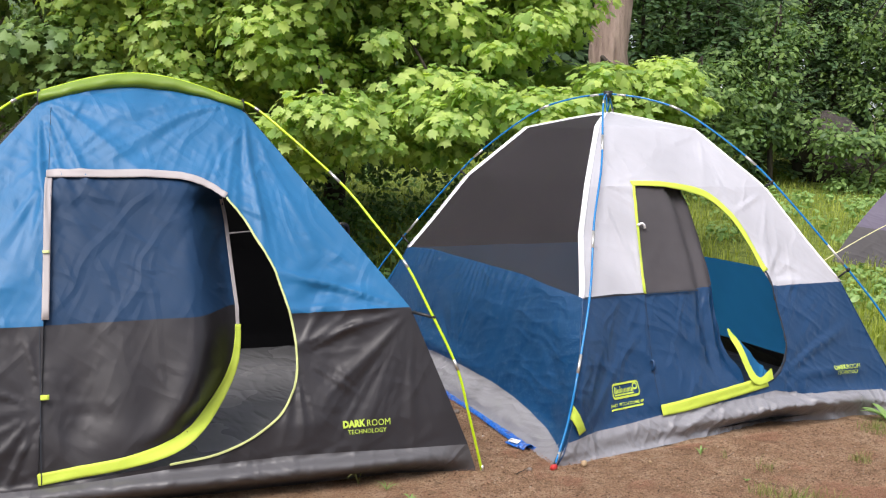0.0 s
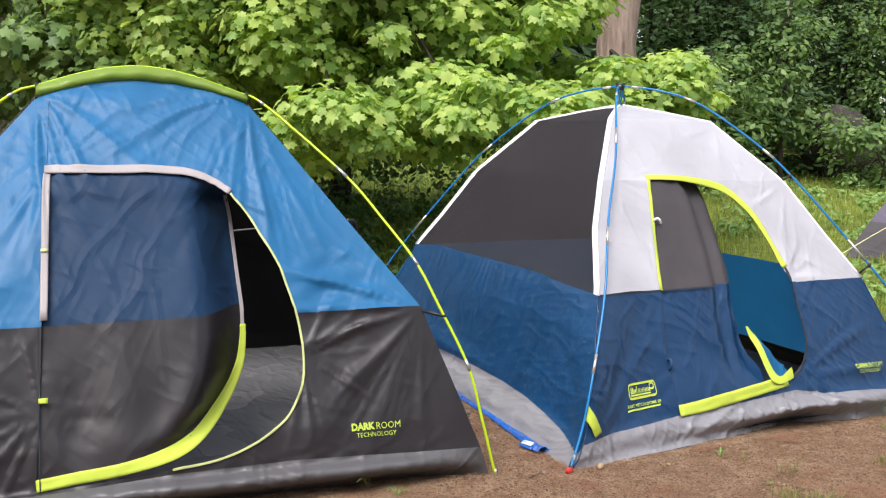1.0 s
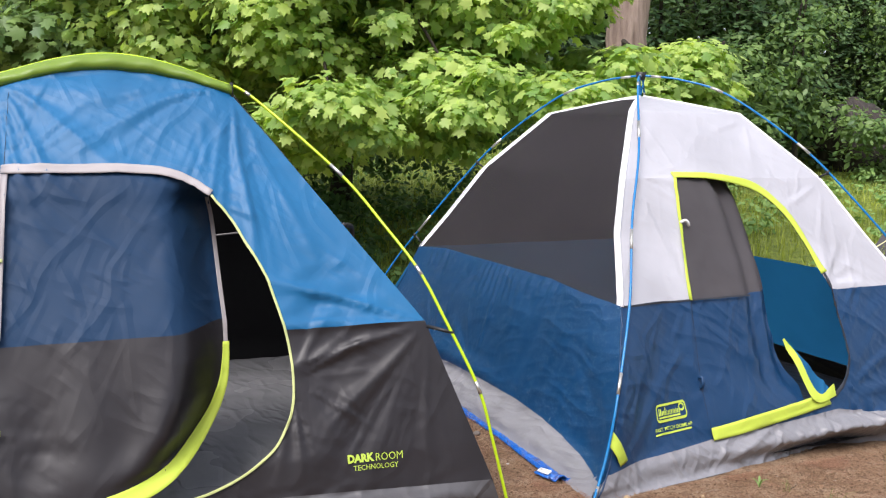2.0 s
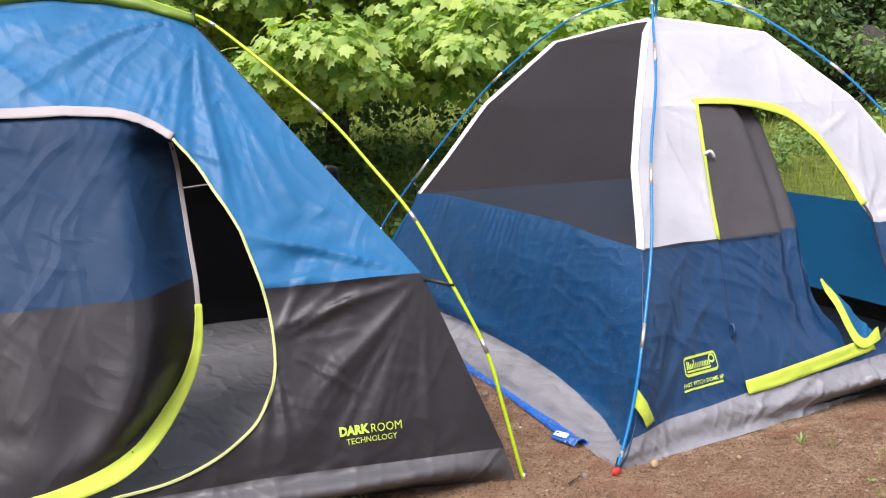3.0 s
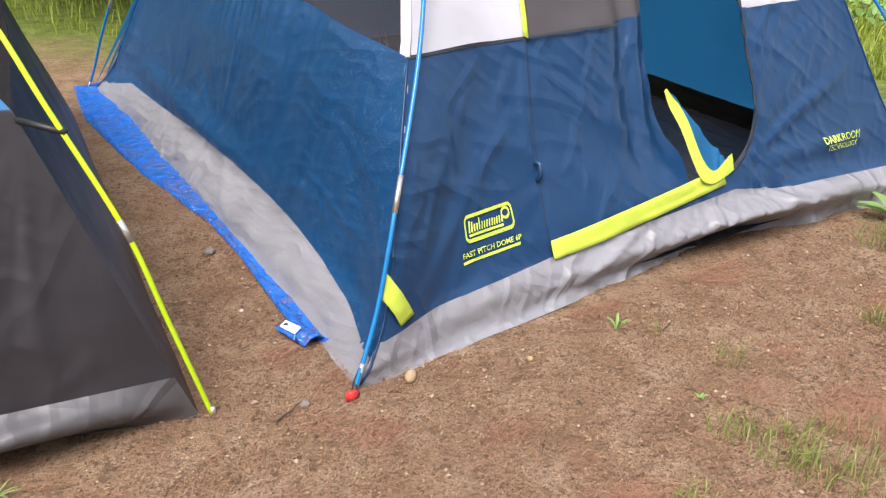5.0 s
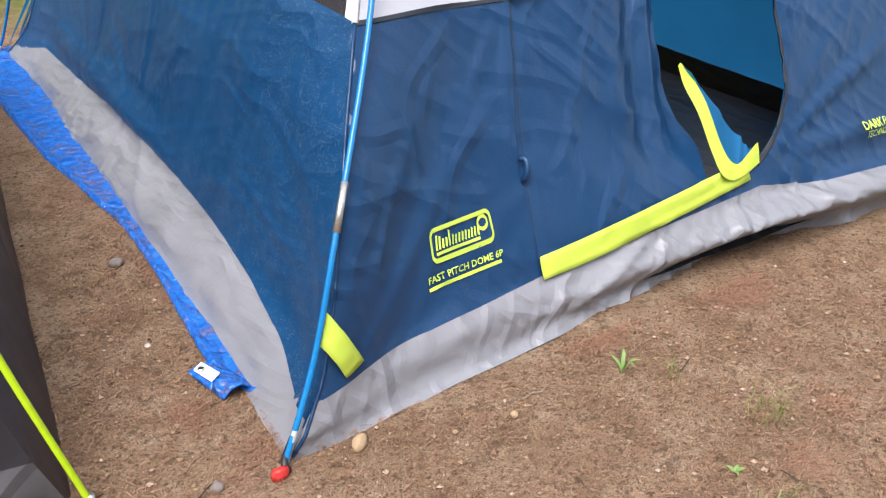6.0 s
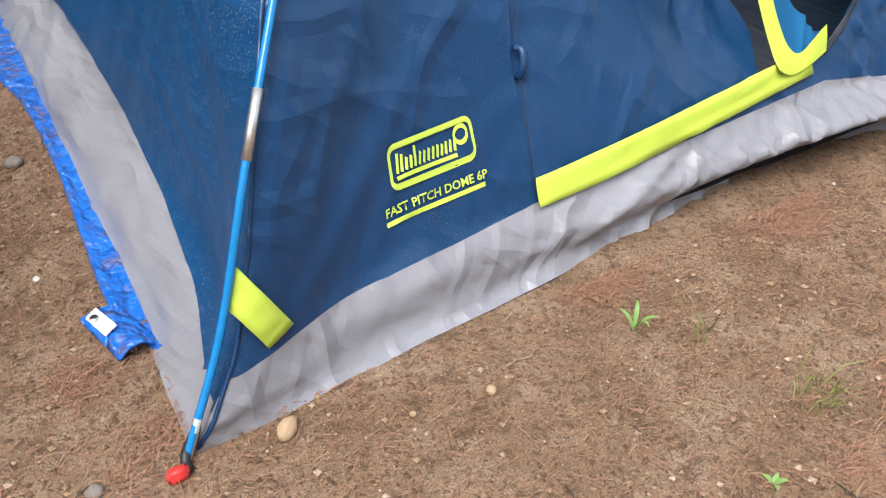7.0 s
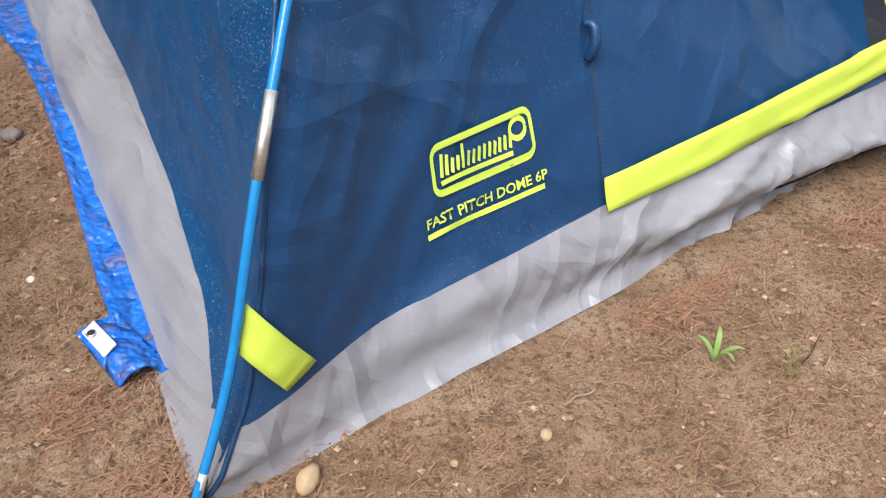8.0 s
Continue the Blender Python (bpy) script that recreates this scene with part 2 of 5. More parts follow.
def spline(pts, n=8):
    """A smooth line through points."""
    pts = [Vector(p) for p in pts]
    out = []
    for i in range(len(pts) - 1):
        p0 = pts[i - 1] if i else pts[0] * 2 - pts[1]
        p1, p2 = pts[i], pts[i + 1]
        p3 = pts[i + 2] if i + 2 < len(pts) else p2 * 2 - p1
        for k in range(n):
            t = k / n
            out.append(0.5 * (2 * p1 + (p2 - p0) * t + (2 * p0 - 5 * p1 + 4 * p2 - p3) * t * t + (3 * p1 - p0 - 3 * p2 + p3) * t ** 3))
    return out + [pts[-1]]


def tube_data(pts, radius, sides=8):
    pts = [Vector(p) for p in pts]
    verts, faces = [], []
    side = None
    for i, p in enumerate(pts):
        d = (pts[min(i + 1, len(pts) - 1)] - pts[max(i - 1, 0)]).normalized()
        if side is None:
            side = d.orthogonal().normalized()
        side = (side - d * side.dot(d)).normalized()
        up = d.cross(side)
        r = radius(i / max(1, len(pts) - 1)) if callable(radius) else radius
        for k in range(sides):
            a = 2 * math.pi * k / sides
            verts.append(p + (side * math.cos(a) + up * math.sin(a)) * r)
    for i in range(len(pts) - 1):
        for k in range(sides):
            a, b = i * sides + k, i * sides + (k + 1) % sides
            faces.append((a, b, b + sides, a + sides))
    faces.append(tuple(range(sides - 1, -1, -1)))
    faces.append(tuple(range((len(pts) - 1) * sides, len(pts) * sides)))
    return verts, faces


def tube(name, pts, radius, material, parent=None, label="", sides=8):
    v, f = tube_data(pts, radius, sides)
    return obj(name, v, f, material, parent, label)


def inside(p, poly):
    x, y = p
    hit = False
    for (x1, y1), (x2, y2) in zip(poly, poly[1:] + poly[:1]):
        if (y1 > y) != (y2 > y) and x < (x2 - x1) * (y - y1) / (y2 - y1) + x1:
            hit = not hit
    return hit


def resample(line, step, closed):
    pts = list(line) + ([line[0]] if closed else [])
    out = []
    for (x1, y1), (x2, y2) in zip(pts, pts[1:]):
        n = max(1, round(math.hypot(x2 - x1, y2 - y1) / step))
        out += [(x1 + (x2 - x1) * k / n, y1 + (y2 - y1) * k / n) for k in range(n)]
    return out if closed else out + [pts[-1]]


def sheet(outer, cuts, step, sort, place):
    """Cloth cut from one flat pattern: triangles between the outline and the cut lines, sorted into panels by name.
    place(p, q) carries a point of the pattern to its place. Gives {name: (verts, faces)}."""
    pts, edges = [], []
    for line, closed in [(outer, True)] + cuts:
        r = resample(line, step, closed)
        n0 = len(pts)
        pts += r
        edges += [(n0 + i, n0 + i + 1) for i in range(len(r) - 1)] + ([(n0 + len(r) - 1, n0)] if closed else [])
    lo = [min(p[i] for p in outer) for i in (0, 1)]
    hi = [max(p[i] for p in outer) for i in (0, 1)]
    rim = np.array(pts)
    row = 0
    y = lo[1]
    while y < hi[1]:
        x = lo[0] + (step / 2 if row % 2 else 0)
        while x < hi[0]:
            if inside((x, y), outer) and np.min(np.abs(rim - (x, y)).sum(axis=1)) > step * 0.6:
                pts.append((x, y))
            x += step
        y += step * 0.866
        row += 1
    v2, _, tri, *_ = delaunay_2d_cdt([Vector(p) for p in pts], edges, [], 0, 1e-5)
    groups = {}
    for f in tri:
        c = sum((v2[i] for i in f), Vector((0, 0))) / len(f)
        if not inside(c, outer):
            continue
        k = sort(c.x, c.y)
        if k:
            groups.setdefault(k, []).append(list(f))
    out = {}
    spots = {}
    for k, fs in groups.items():
        used = {}
        vv, ff = [], []
        for f in fs:
            g = []
            for i in f:
                if i not in used:
                    used[i] = len(vv)
                    if i not in spots:
                        spots[i] = place(v2[i].x, v2[i].y)
                    vv.append(spots[i])
                g.append(used[i])
            ff.append(g)
        out[k] = (vv, ff)
    return out


def lined(name, data, outer_mat, inner_mat, parent, outward, label="", thick=0.004):
    """A panel of cloth with its lining: faces turned outward, a real thickness, another cloth inside."""
    vv, ff = data
    ob = obj(name, vv, ff, outer_mat, parent, label, mats=[outer_mat, inner_mat])
    me = ob.data
    n = sum((p.normal * p.area for p in me.polygons), Vector())
    if n.dot(outward) < 0:
        me.flip_normals()
    s = ob.modifiers.new("lining", "SOLIDIFY")
    s.thickness, s.offset, s.material_offset, s.use_rim = thick, -1, 1, False
    return ob


def ribbon(name, centre, half, place, material, parent, lift=0.004, label=""):
    """A strip of tape that lies along a line of the pattern."""
    verts, faces = [], []
    for i, (x, y) in enumerate(centre):
        x0, y0 = centre[max(0, i - 1)]
        x1, y1 = centre[min(len(centre) - 1, i + 1)]
        d = math.hypot(x1 - x0, y1 - y0) or 1
        nx, ny = -(y1 - y0) / d, (x1 - x0) / d
        h = half(i / (len(centre) - 1)) if callable(half) else half
        for k in (-1, -0.5, 0, 0.5, 1):
            verts.append(place(x + nx * h * k, y + ny * h * k, lift + 0.0015 * noise.noise((x * 30, y * 30, k))))
    for i in range(len(centre) - 1):
        for k in range(4):
            a = i * 5 + k
            faces.append((a, a + 1, a + 6, a + 5))
    ob = obj(name, verts, faces, material, parent, label)
    if lift > 0.0035:
        s = ob.modifiers.new("thick", "SOLIDIFY")
        s.thickness, s.offset = 0.002, 0
    return ob


def letters(name, text, size, at, place, material, parent, slant=0.0, bold=0.0, wide=0.0):
    """Printed words laid on the cloth."""
    cu = bpy.data.curves.new(name, "FONT")
    cu.body, cu.size, cu.offset, cu.resolution_u = text, size, bold, 2
    tmp = new(name, cu)
    me = bpy.data.meshes.new_from_object(tmp.evaluated_get(bpy.context.evaluated_depsgraph_get()))
    bpy.data.objects.remove(tmp)
    span = max(p.co.x for p in me.vertices)
    for p in me.vertices:
        if wide:
            p.co.x *= wide / span
        p.co = place(at[0] + p.co.x, at[1] + p.co.y + slant * p.co.x, 0.006)
    me.materials.clear()
    me.materials.append(material)
    ob = new(name, me)
    ob.parent = parent
    return ob


def fans(p, z, centres):
    """Folds that run out from points where the cloth is pulled: broad ones, and fine creases between them."""
    w = 0.0
    for cx, cz, freq, amp, reach in centres:
        d = math.hypot(p - cx, z - cz)
        if d < reach:
            a = math.atan2(z - cz, p - cx)
            bend = 0.5 * noise.noise((p * 3, z * 3, 2))
            fade = smooth01((reach - d) / (0.6 * reach))
            ph = a * freq * 0.5 + 2.5 * noise.noise((a * 2.0, cx * 5, cz * 5)) + bend
            pick = max(0.05, 0.5 + 1.2 * noise.noise((math.floor(ph / math.pi + 0.5) * 1.7, cx * 3, cz * 3)))
            w += 0.8 * amp * (2.0 * (1 - abs(math.sin(ph))) ** 2 - 0.5) * pick * fade * smooth01(d / 0.12)
            ph = a * freq * 1.7 + 3.0 * noise.noise((a * 2.6, cx * 7, cz * 7)) + bend * 1.6
            pick = max(0.0, 0.35 + 1.4 * noise.noise((math.floor(ph / math.pi + 0.5) * 2.3, cx * 4, cz * 4)))
            w += 0.55 * amp * ((1 - abs(math.sin(ph))) ** 2 - 0.3) * pick * fade * smooth01((d - 0.08) / 0.2)
    return w


def ground_z(x, y):
    z = 0.11 * max(0.0, y - 9.0) if y < 40 else 3.41 + 0.02 * (y - 40)
    far = smooth01((y - 7) / 4)
    return z + 0.012 * noise.noise((x * 1.3, y * 1.3, 0)) * (1 - far) + 0.12 * far * noise.noise((x * 0.35, y * 0.35, 3))


# ---- ground ----
def spaced(lo, mid0, mid1, hi, fine, n):
    a = [mid0 - (mid0 - lo) * (k / n) ** 3 for k in range(n, 0, -1)]
    b = list(np.arange(mid0, mid1, fine))
    c = [mid1 + (hi - mid1) * (k / n) ** 3 for k in range(0, n + 1)]
    return a + b + c


def ground():
    xs, ys = spaced(-400, -3, 5, 400, 0.06, 26), spaced(-300, -1, 8, 600, 0.06, 30)
    verts = []
    for y in ys:
        for x in xs:
            z = ground_z(x, y)
            if -3.5 < x < 5.5 and -1.5 < y < 8.5:
                z += 0.006 * noise.noise((x * 7, y * 7, 1)) + 0.003 * noise.noise((x * 21, y * 21, 5))
            verts.append((x, y, z))
    n = len(xs)
    faces = [(j * n + i, j * n + i + 1, (j + 1) * n + i + 1, (j + 1) * n + i) for j in range(len(ys) - 1) for i in range(n - 1)]
    g = obj("ground", verts, faces, SOIL)
    tagged(g, "bare brown earth with needles, turning into grass behind the tents", "ground", kind="structure")


ground()


# ---- blue dome tent ----
FOOT = Vector((0.655, 4.305, 0.0))
AX = radians(26.5)
U, V = Vector((math.cos(AX), math.sin(AX), 0)), Vector((-math.sin(AX), math.cos(AX), 0))
TW, TD = 2.70, 3.25
HALF = math.hypot(TW, TD) / 2
KU, KV = TW / 2 / HALF, TD / 2 / HALF
RISE = [(0, 0), (0.05, 0.035), (0.17, 0.15), (0.24, 0.28), (0.32, 0.41), (0.53, 0.78), (0.75, 1.03), (1.03, 1.37), (1.5, 1.74), (1.85, 1.81), (HALF, 1.855)]
POLE = [(-0.03, 0.01), (0.03, 0.12), (0.12, 0.32), (0.25, 0.56), (0.47, 0.84), (0.89, 1.31), (1.16, 1.57), (1.56, 1.85), (1.85, 1.95), (HALF, 1.985)]


def q_of(z):
    return interp(z, [(b, a) for a, b in RISE])


SKEW_U = [(0, 0), (0.3, 0.0), (0.445, -0.01), (0.6, 0.0), (0.81, 0.04), (1.1, 0)]
SKEW_V = [(0, 0), (0.05, -0.05), (0.15, -0.09), (0.28, -0.11), (0.445, -0.125), (0.6, -0.10), (0.81, -0.03), (1.1, 0)]


def dome_wall(origin, along, inward, length, ka, ki, seed, pulls=(), gather=0.0):
    """The map from (distance along the foot, run of the slope) to the wall's surface, with creases."""
    out = -inward

    def place(p, q, lift=0.0):
        z = interp(q, RISE)
        lo, hi = q * ka, length - q * ka
        s = (p - lo) / max(0.05, hi - lo)
        edge = max(0.0, min(1.0, min(s, 1 - s) * 6))
        pos = origin + along * p + inward * (q * ki) + Vector((0, 0, z))
        if seed < 6:
            near = smooth01(1 - (p - lo) / 0.40) ** 1.5
            pos = pos + (U * interp(z, SKEW_U) + V * interp(z, SKEW_V)) * near
        if seed == 5.0:
            pos = pos + inward * (interp(z, [(0, 0), (0.02, 0), (0.13, 0.050), (0.3, 0.036), (0.6, 0)]) * smooth01((p - lo) / 0.22) * smooth01((hi - p) / 0.3))
        tilt = (out * 0.8 + Vector((0, 0, 0.6)))
        w = 0.010 * noise.noise((p * 2.2 + seed, z * 1.1, seed)) + 0.0045 * noise.noise((p * 9 + z * 3, z * 2.5, seed + 7))
        w += fans(p, z, pulls)
        if gather:
            w += gather * max(0, 0.3 + noise.noise((p * 2.2, 4, seed))) * math.sin(p * 78 + 9 * noise.noise((p * 2.5, z * 2.0, seed))) * smooth01((z - 0.52) / 0.28) * smooth01((0.83 - z) / 0.04)
        if seed == 5.0:
            # the cloth sags out over the apron along the far half
            w += 0.030 * smooth01((p - 1.2) / 0.5) * smooth01((2.9 - p) / 0.4) * smooth01((z - 0.135) / 0.05) * smooth01((0.30 - z) / 0.10)
        tuck = 0.0
        if z < 0.22:
            w += (0.012 * smooth01((0.16 - z) / 0.08) * noise.noise((p * 3 - z * 11, z * 6, seed + 3)) + 0.006 * noise.noise((p * 9 + z * 34, z * 9, seed + 9)) * smooth01((0.15 - z) / 0.07)) * smooth01((z - 0.004) / 0.05) * (0.35 if seed == 5.0 else 1.0)
            fold = interp(p, [(0, 0.0), (0.6, 0.05), (1.1, 0.35), (1.4, 1.0), (1.62, 2.4), (2.3, 2.2), (2.7, 0.4)]) if seed == 1.0 else 0.12
            fold *= 1 + 0.5 * noise.noise((p * 2.3, 1, seed))
            w += fold * interp(z, [(0, -0.01), (0.03, 0.0), (0.075, 0.03), (0.11, 0.024), (0.17, 0.0)])
            tuck = (0.025 + 0.05 * fold) * smooth01((0.065 - z) / 0.065)
            if seed == 1.0:
                tuck = interp(p, [(0, 0), (0.3, 0.035), (0.6, 0.052), (0.8, 0.072), (1.08, 0.105), (1.5, 0.16), (1.62, 0.175), (1.75, 0.13), (2.03, 0.08), (2.7, 0.02)]) * smooth01((0.11 - z) / 0.11)
        return pos + tilt * (w * edge + lift) + inward * (tuck * edge)

    return place


def dome_outline(length, ka, n=14):
    qs = [HALF * (k / n) for k in range(n + 1)]
    return [(q * ka, q) for q in reversed(qs)] + [(length - q * ka, q) for q in qs[:-1]]


def blue_tent():
    tent = tagged(new("dome_tent"), "navy and silver dome tent, blue poles, door half open", "tent")
    front = dome_wall(FOOT, U, V, TW, KU, KV, 1.0, ((1.64, 0.25, 20, 0.016, 1.1), (0.03, 0.0, 22, 0.013, 1.1), (1.25, 0.20, 16, 0.013, 0.8), (0.82, 0.80, 14, 0.009, 0.45),
                                                     (2.3, 0.78, 16, 0.010, 0.55), (2.06, 1.36, 12, 0.010, 0.5), (1.75, 1.72, 9, 0.010, 0.5), (0.72, 1.38, 12, 0.010, 0.5), (1.74, 0.8, 12, 0.010, 0.4)))
    left = dome_wall(FOOT, V, U, TD, KV, KU, 5.0, ((0.03, 0.0, 22, 0.011, 1.1), (3.1, 0.06, 18, 0.012, 0.9), (1.6, 0.19, 14, 0.012, 0.6), (2.2, 0.18, 16, 0.012, 0.5), (2.3, 1.4, 10, 0.009, 0.5)), 0.008)
    back = dome_wall(FOOT + V * TD, U, -V, TW, KU, KV, 9.0)
    right = dome_wall(FOOT + U * TW, V, -U, TD, KV, KU, 13.0)
    up = Vector((0, 0, 0.5))

    # front wall, with the door cut through
    hem = [(0.0, 0.09), (0.10, 0.110), (0.21, 0.122), (0.30, 0.126), (0.42, 0.124), (0.56, 0.134), (0.75, 0.152), (1.2, 0.174), (1.6, 0.20), (1.9, 0.155), (2.45, 0.135), (2.7, 0.06)]
    hole = [(0.98, 1.375), (1.19, 1.372), (1.40, 1.345), (1.53, 1.30), (1.62, 1.22), (1.69, 1.12), (1.735, 0.96), (1.757, 0.86), (1.77, 0.73), (1.783, 0.60), (1.775, 0.46), (1.74, 0.37),
            (1.68, 0.31), (1.60, 0.265), (1.42, 0.235), (1.18, 0.205), (0.76, 0.165), (0.755, 0.42), (0.815, 0.77)]
    hole_q = [(p, q_of(z)) for p, z in hole]
    hem_q = [(p, q_of(z)) for p, z in hem]
    seam_q, knee_q = q_of(0.78), q_of(1.37)

    def sort(p, q):
        if inside((p, q), hole_q):
            return None
        if q < interp(p, hem_q):
            return "apron"
        if q < seam_q:
            return "lower_panel"
        return "upper_panel" if q < knee_q else "roof_panel"

    cuts = [(hole_q, True), (hem_q[1:-1], False), ([(seam_q * KU, seam_q), (TW - seam_q * KU, seam_q)], False), ([(knee_q * KU, knee_q), (TW - knee_q * KU, knee_q)], False)]
    made = sheet(dome_outline(TW, KU), cuts, 0.015, sort, front)
    looks = dict(apron=(APRON, FLOOR_DARK, "crinkled grey apron"), lower_panel=(NAVY, NAVY_IN_BACKLIT, "wet navy lower cloth"), upper_panel=(SILVER, SILVER_IN, ""), roof_panel=(SILVER, SILVER_IN, ""))
    for k, data in made.items():
        lined(k, data, looks[k][0], looks[k][1], tent, -V + up, looks[k][2])

    # left wall, netting above
    lhem = [(0.0, 0.05), (0.16, 0.080), (0.25, 0.094), (0.32, 0.106), (0.5, 0.128), (0.72, 0.150), (1.0, 0.166), (1.4, 0.166), (1.9, 0.155), (2.4, 0.128), (2.87, 0.118), (3.0, 0.09), (3.25, 0.05)]
    lhem_q = [(p, q_of(z)) for p, z in lhem]
    lseam = [(seam_q * KV, seam_q), (1.0, q_of(0.82)), (2.4, q_of(0.815)), (TD - seam_q * KV, seam_q)]
    tape = 0.044

    def sort_left(p, q):
        if q < interp(p, lhem_q):
            return "apron"
        if q < interp(p, lseam):
            return "lower_panel"
        return "ridge_tape" if min(p - q * KV, TD - q * KV - p) < tape or q > HALF - 0.12 else "mesh_panel"

    q0, q1 = seam_q, HALF - 0.12
    inner = [(q0 * KV + tape, interp(q0 * KV + tape, lseam))] + [(q * KV + tape, q) for q in np.linspace(q0 + 0.05, q1, 10)] + [(TD - q * KV - tape, q) for q in np.linspace(q1, q0 + 0.05, 10)] + [(TD - q0 * KV - tape, interp(TD - q0 * KV - tape, lseam))]
    made = sheet(dome_outline(TD, KV), [(lhem_q[1:-1], False), (lseam, False), (inner, False)], 0.017, sort_left, left)
    looks = dict(apron=(APRON, FLOOR_DARK, "crinkled grey apron"), lower_panel=(NAVY_LIT_WET, NAVY_IN_BACKLIT, "wet navy lower cloth"), ridge_tape=(TAPE, SILVER_IN, "white ridge tape"))
    for k, data in made.items():
        if k == "mesh_panel":
            obj(k, data[0], data[1], MESH, tent, "charcoal mesh side panel")
        else:
            lined(k, data, looks[k][0], looks[k][1], tent, -U + up, looks[k][2])

    # back and right walls
    for wall, length, ka, outward, upper in ((back, TW, KU, V, "upper_panel"), (right, TD, KV, U, "mesh_panel")):
        def sort_far(p, q):
            if q < q_of(0.13):
                return "apron"
            if q < seam_q:
                return "lower_panel"
            return "ridge_tape" if min(p - q * ka, length - q * ka - p) < tape else upper
        a = q_of(0.13)
        lines = [([(a * ka, a), (length - a * ka, a)], False), ([(seam_q * ka, seam_q), (length - seam_q * ka, seam_q)], False),
                 ([(seam_q * ka + tape, seam_q + 0.01), ((HALF - 0.12) * ka + tape, HALF - 0.12), (length - (HALF - 0.12) * ka - tape, HALF - 0.12), (length - seam_q * ka - tape, seam_q + 0.01)], False)]
        made = sheet(dome_outline(length, ka), lines, 0.07, sort_far, wall)
        for k, data in made.items():
            if k == "mesh_panel":
                obj(k, data[0], data[1], MESH_CLEAR, tent, "thin dark mesh window")
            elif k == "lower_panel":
                obj(k, data[0], data[1], NAVY_IN_BACKLIT, tent, "navy cloth with daylight showing through")
            else:
                m = dict(apron=(APRON, FLOOR_DARK), lower_panel=(NAVY, NAVY_IN_BACKLIT), ridge_tape=(TAPE, SILVER_IN), upper_panel=(SILVER, SILVER_IN))[k]
                lined(k, data, m[0], m[1], tent, outward + up)

    # groundsheet
    n = 24
    verts = [FOOT + U * (0.12 + (TW - 0.24) * i / n) + V * (0.12 + (TD - 0.24) * j / n) + Vector((0, 0, 0.035 + 0.012 * noise.noise((i * 0.7, j * 0.7, 2)))) for j in range(n + 1) for i in range(n + 1)]
    faces = [(j * (n + 1) + i, j * (n + 1) + i + 1, (j + 1) * (n + 1) + i + 1, (j + 1) * (n + 1) + i) for j in range(n) for i in range(n)]
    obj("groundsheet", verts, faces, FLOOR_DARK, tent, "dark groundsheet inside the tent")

    # door flap, hanging from its hinge side, its free edge sagging inward
    free = [(1.375, 1.43), (1.25, 1.46), (1.07, 1.46), (0.88, 1.445), (0.72, 1.415), (0.60, 1.40), (0.48, 1.40), (0.38, 1.405), (0.315, 1.425), (0.26, 1.56), (0.20, 1.50), (0.175, 1.3)]
    hinge = [(0.165, 0.76), (0.42, 0.757), (0.77, 0.817), (1.375, 0.982)]
    rim = [(p, q_of(z)) for z, p in free[:9]] + [(1.42, q_of(0.30)), (1.40, q_of(0.235)), (1.18, q_of(0.205))] + [(p, q_of(z)) for z, p in hinge]

    def flap_place(p, q, lift=0.0):
        z = interp(q, RISE)
        edge = interp(z, [(z0, p0) for z0, p0 in reversed(free[:9])])
        k = smooth01(1 - (edge - p) / 0.40)
        ripple = 0.028 * k * math.sin((edge - p) * 36 + z * 2)
        drop = smooth01((z - 0.2) / 0.25)
        return front(p, q, lift + 0.001) + V * (drop * (0.012 + 0.10 * k * k) + ripple * drop)

    made = sheet(rim, [([(0.0, seam_q), (2.0, seam_q)], False)], 0.028, lambda p, q: "flap_lower" if q < seam_q else "flap_upper", flap_place)
    if "flap_upper" in made:
        lined("door_flap_upper", made["flap_upper"], DOOR_MESH, DOOR_MESH, tent, -V + up, "dark grey upper part of the door flap")
    lined("door_flap_lower", made["flap_lower"], NAVY, NAVY_IN_BACKLIT, tent, -V + up, "navy lower part of the door flap")

    # door trims
    arch = [(p, q_of(z)) for p, z in [(0.975, 1.385), (1.19, 1.382), (1.40, 1.358), (1.535, 1.312), (1.63, 1.228), (1.70, 1.12), (1.745, 0.96), (1.765, 0.86)]]
    arch = [(v.x, v.y) for v in spline([(a, b, 0) for a, b in arch], 5)]
    ribbon("door_trim", arch, 0.019, front, LIME, tent, 0.006, "lime door trim")
    ribbon("hinge_trim", [(0.982 - 0.168 * k / 12, q_of(1.37 - 0.59 * k / 12)) for k in range(13)], 0.009, front, LIME, tent, 0.006)
    edge = [(p, q_of(z)) for p, z in [(1.765, 0.86), (1.77, 0.73), (1.783, 0.60), (1.775, 0.46), (1.74, 0.37), (1.68, 0.31), (1.60, 0.265)]]
    ribbon("door_piping", [(v.x, v.y) for v in spline([(a, b, 0) for a, b in edge], 5)], 0.006, front, THREAD, tent, 0.004)
    strip = [(0.758 + 0.79 * k / 20, q_of(0.168 + 0.085 * (k / 20) ** 1.2)) for k in range(21)]
    ribbon("door_strip", strip, lambda t: 0.016, front, LIME, tent, 0.012, "lime strip along the foot of the door")
    ear = spline([front(1.60, q_of(0.262), 0.012), front(1.53, q_of(0.243), 0.022), front(1.465, q_of(0.236), 0.026), front(1.418, q_of(0.262), 0.022), front(1.402, q_of(0.33), 0.014), front(1.397, q_of(0.42), 0.008) + V * 0.02, front(1.392, q_of(0.49), 0.004) + V * 0.04, front(1.388, q_of(0.54), 0.0) + V * 0.05], 5)
    verts, faces = [], []
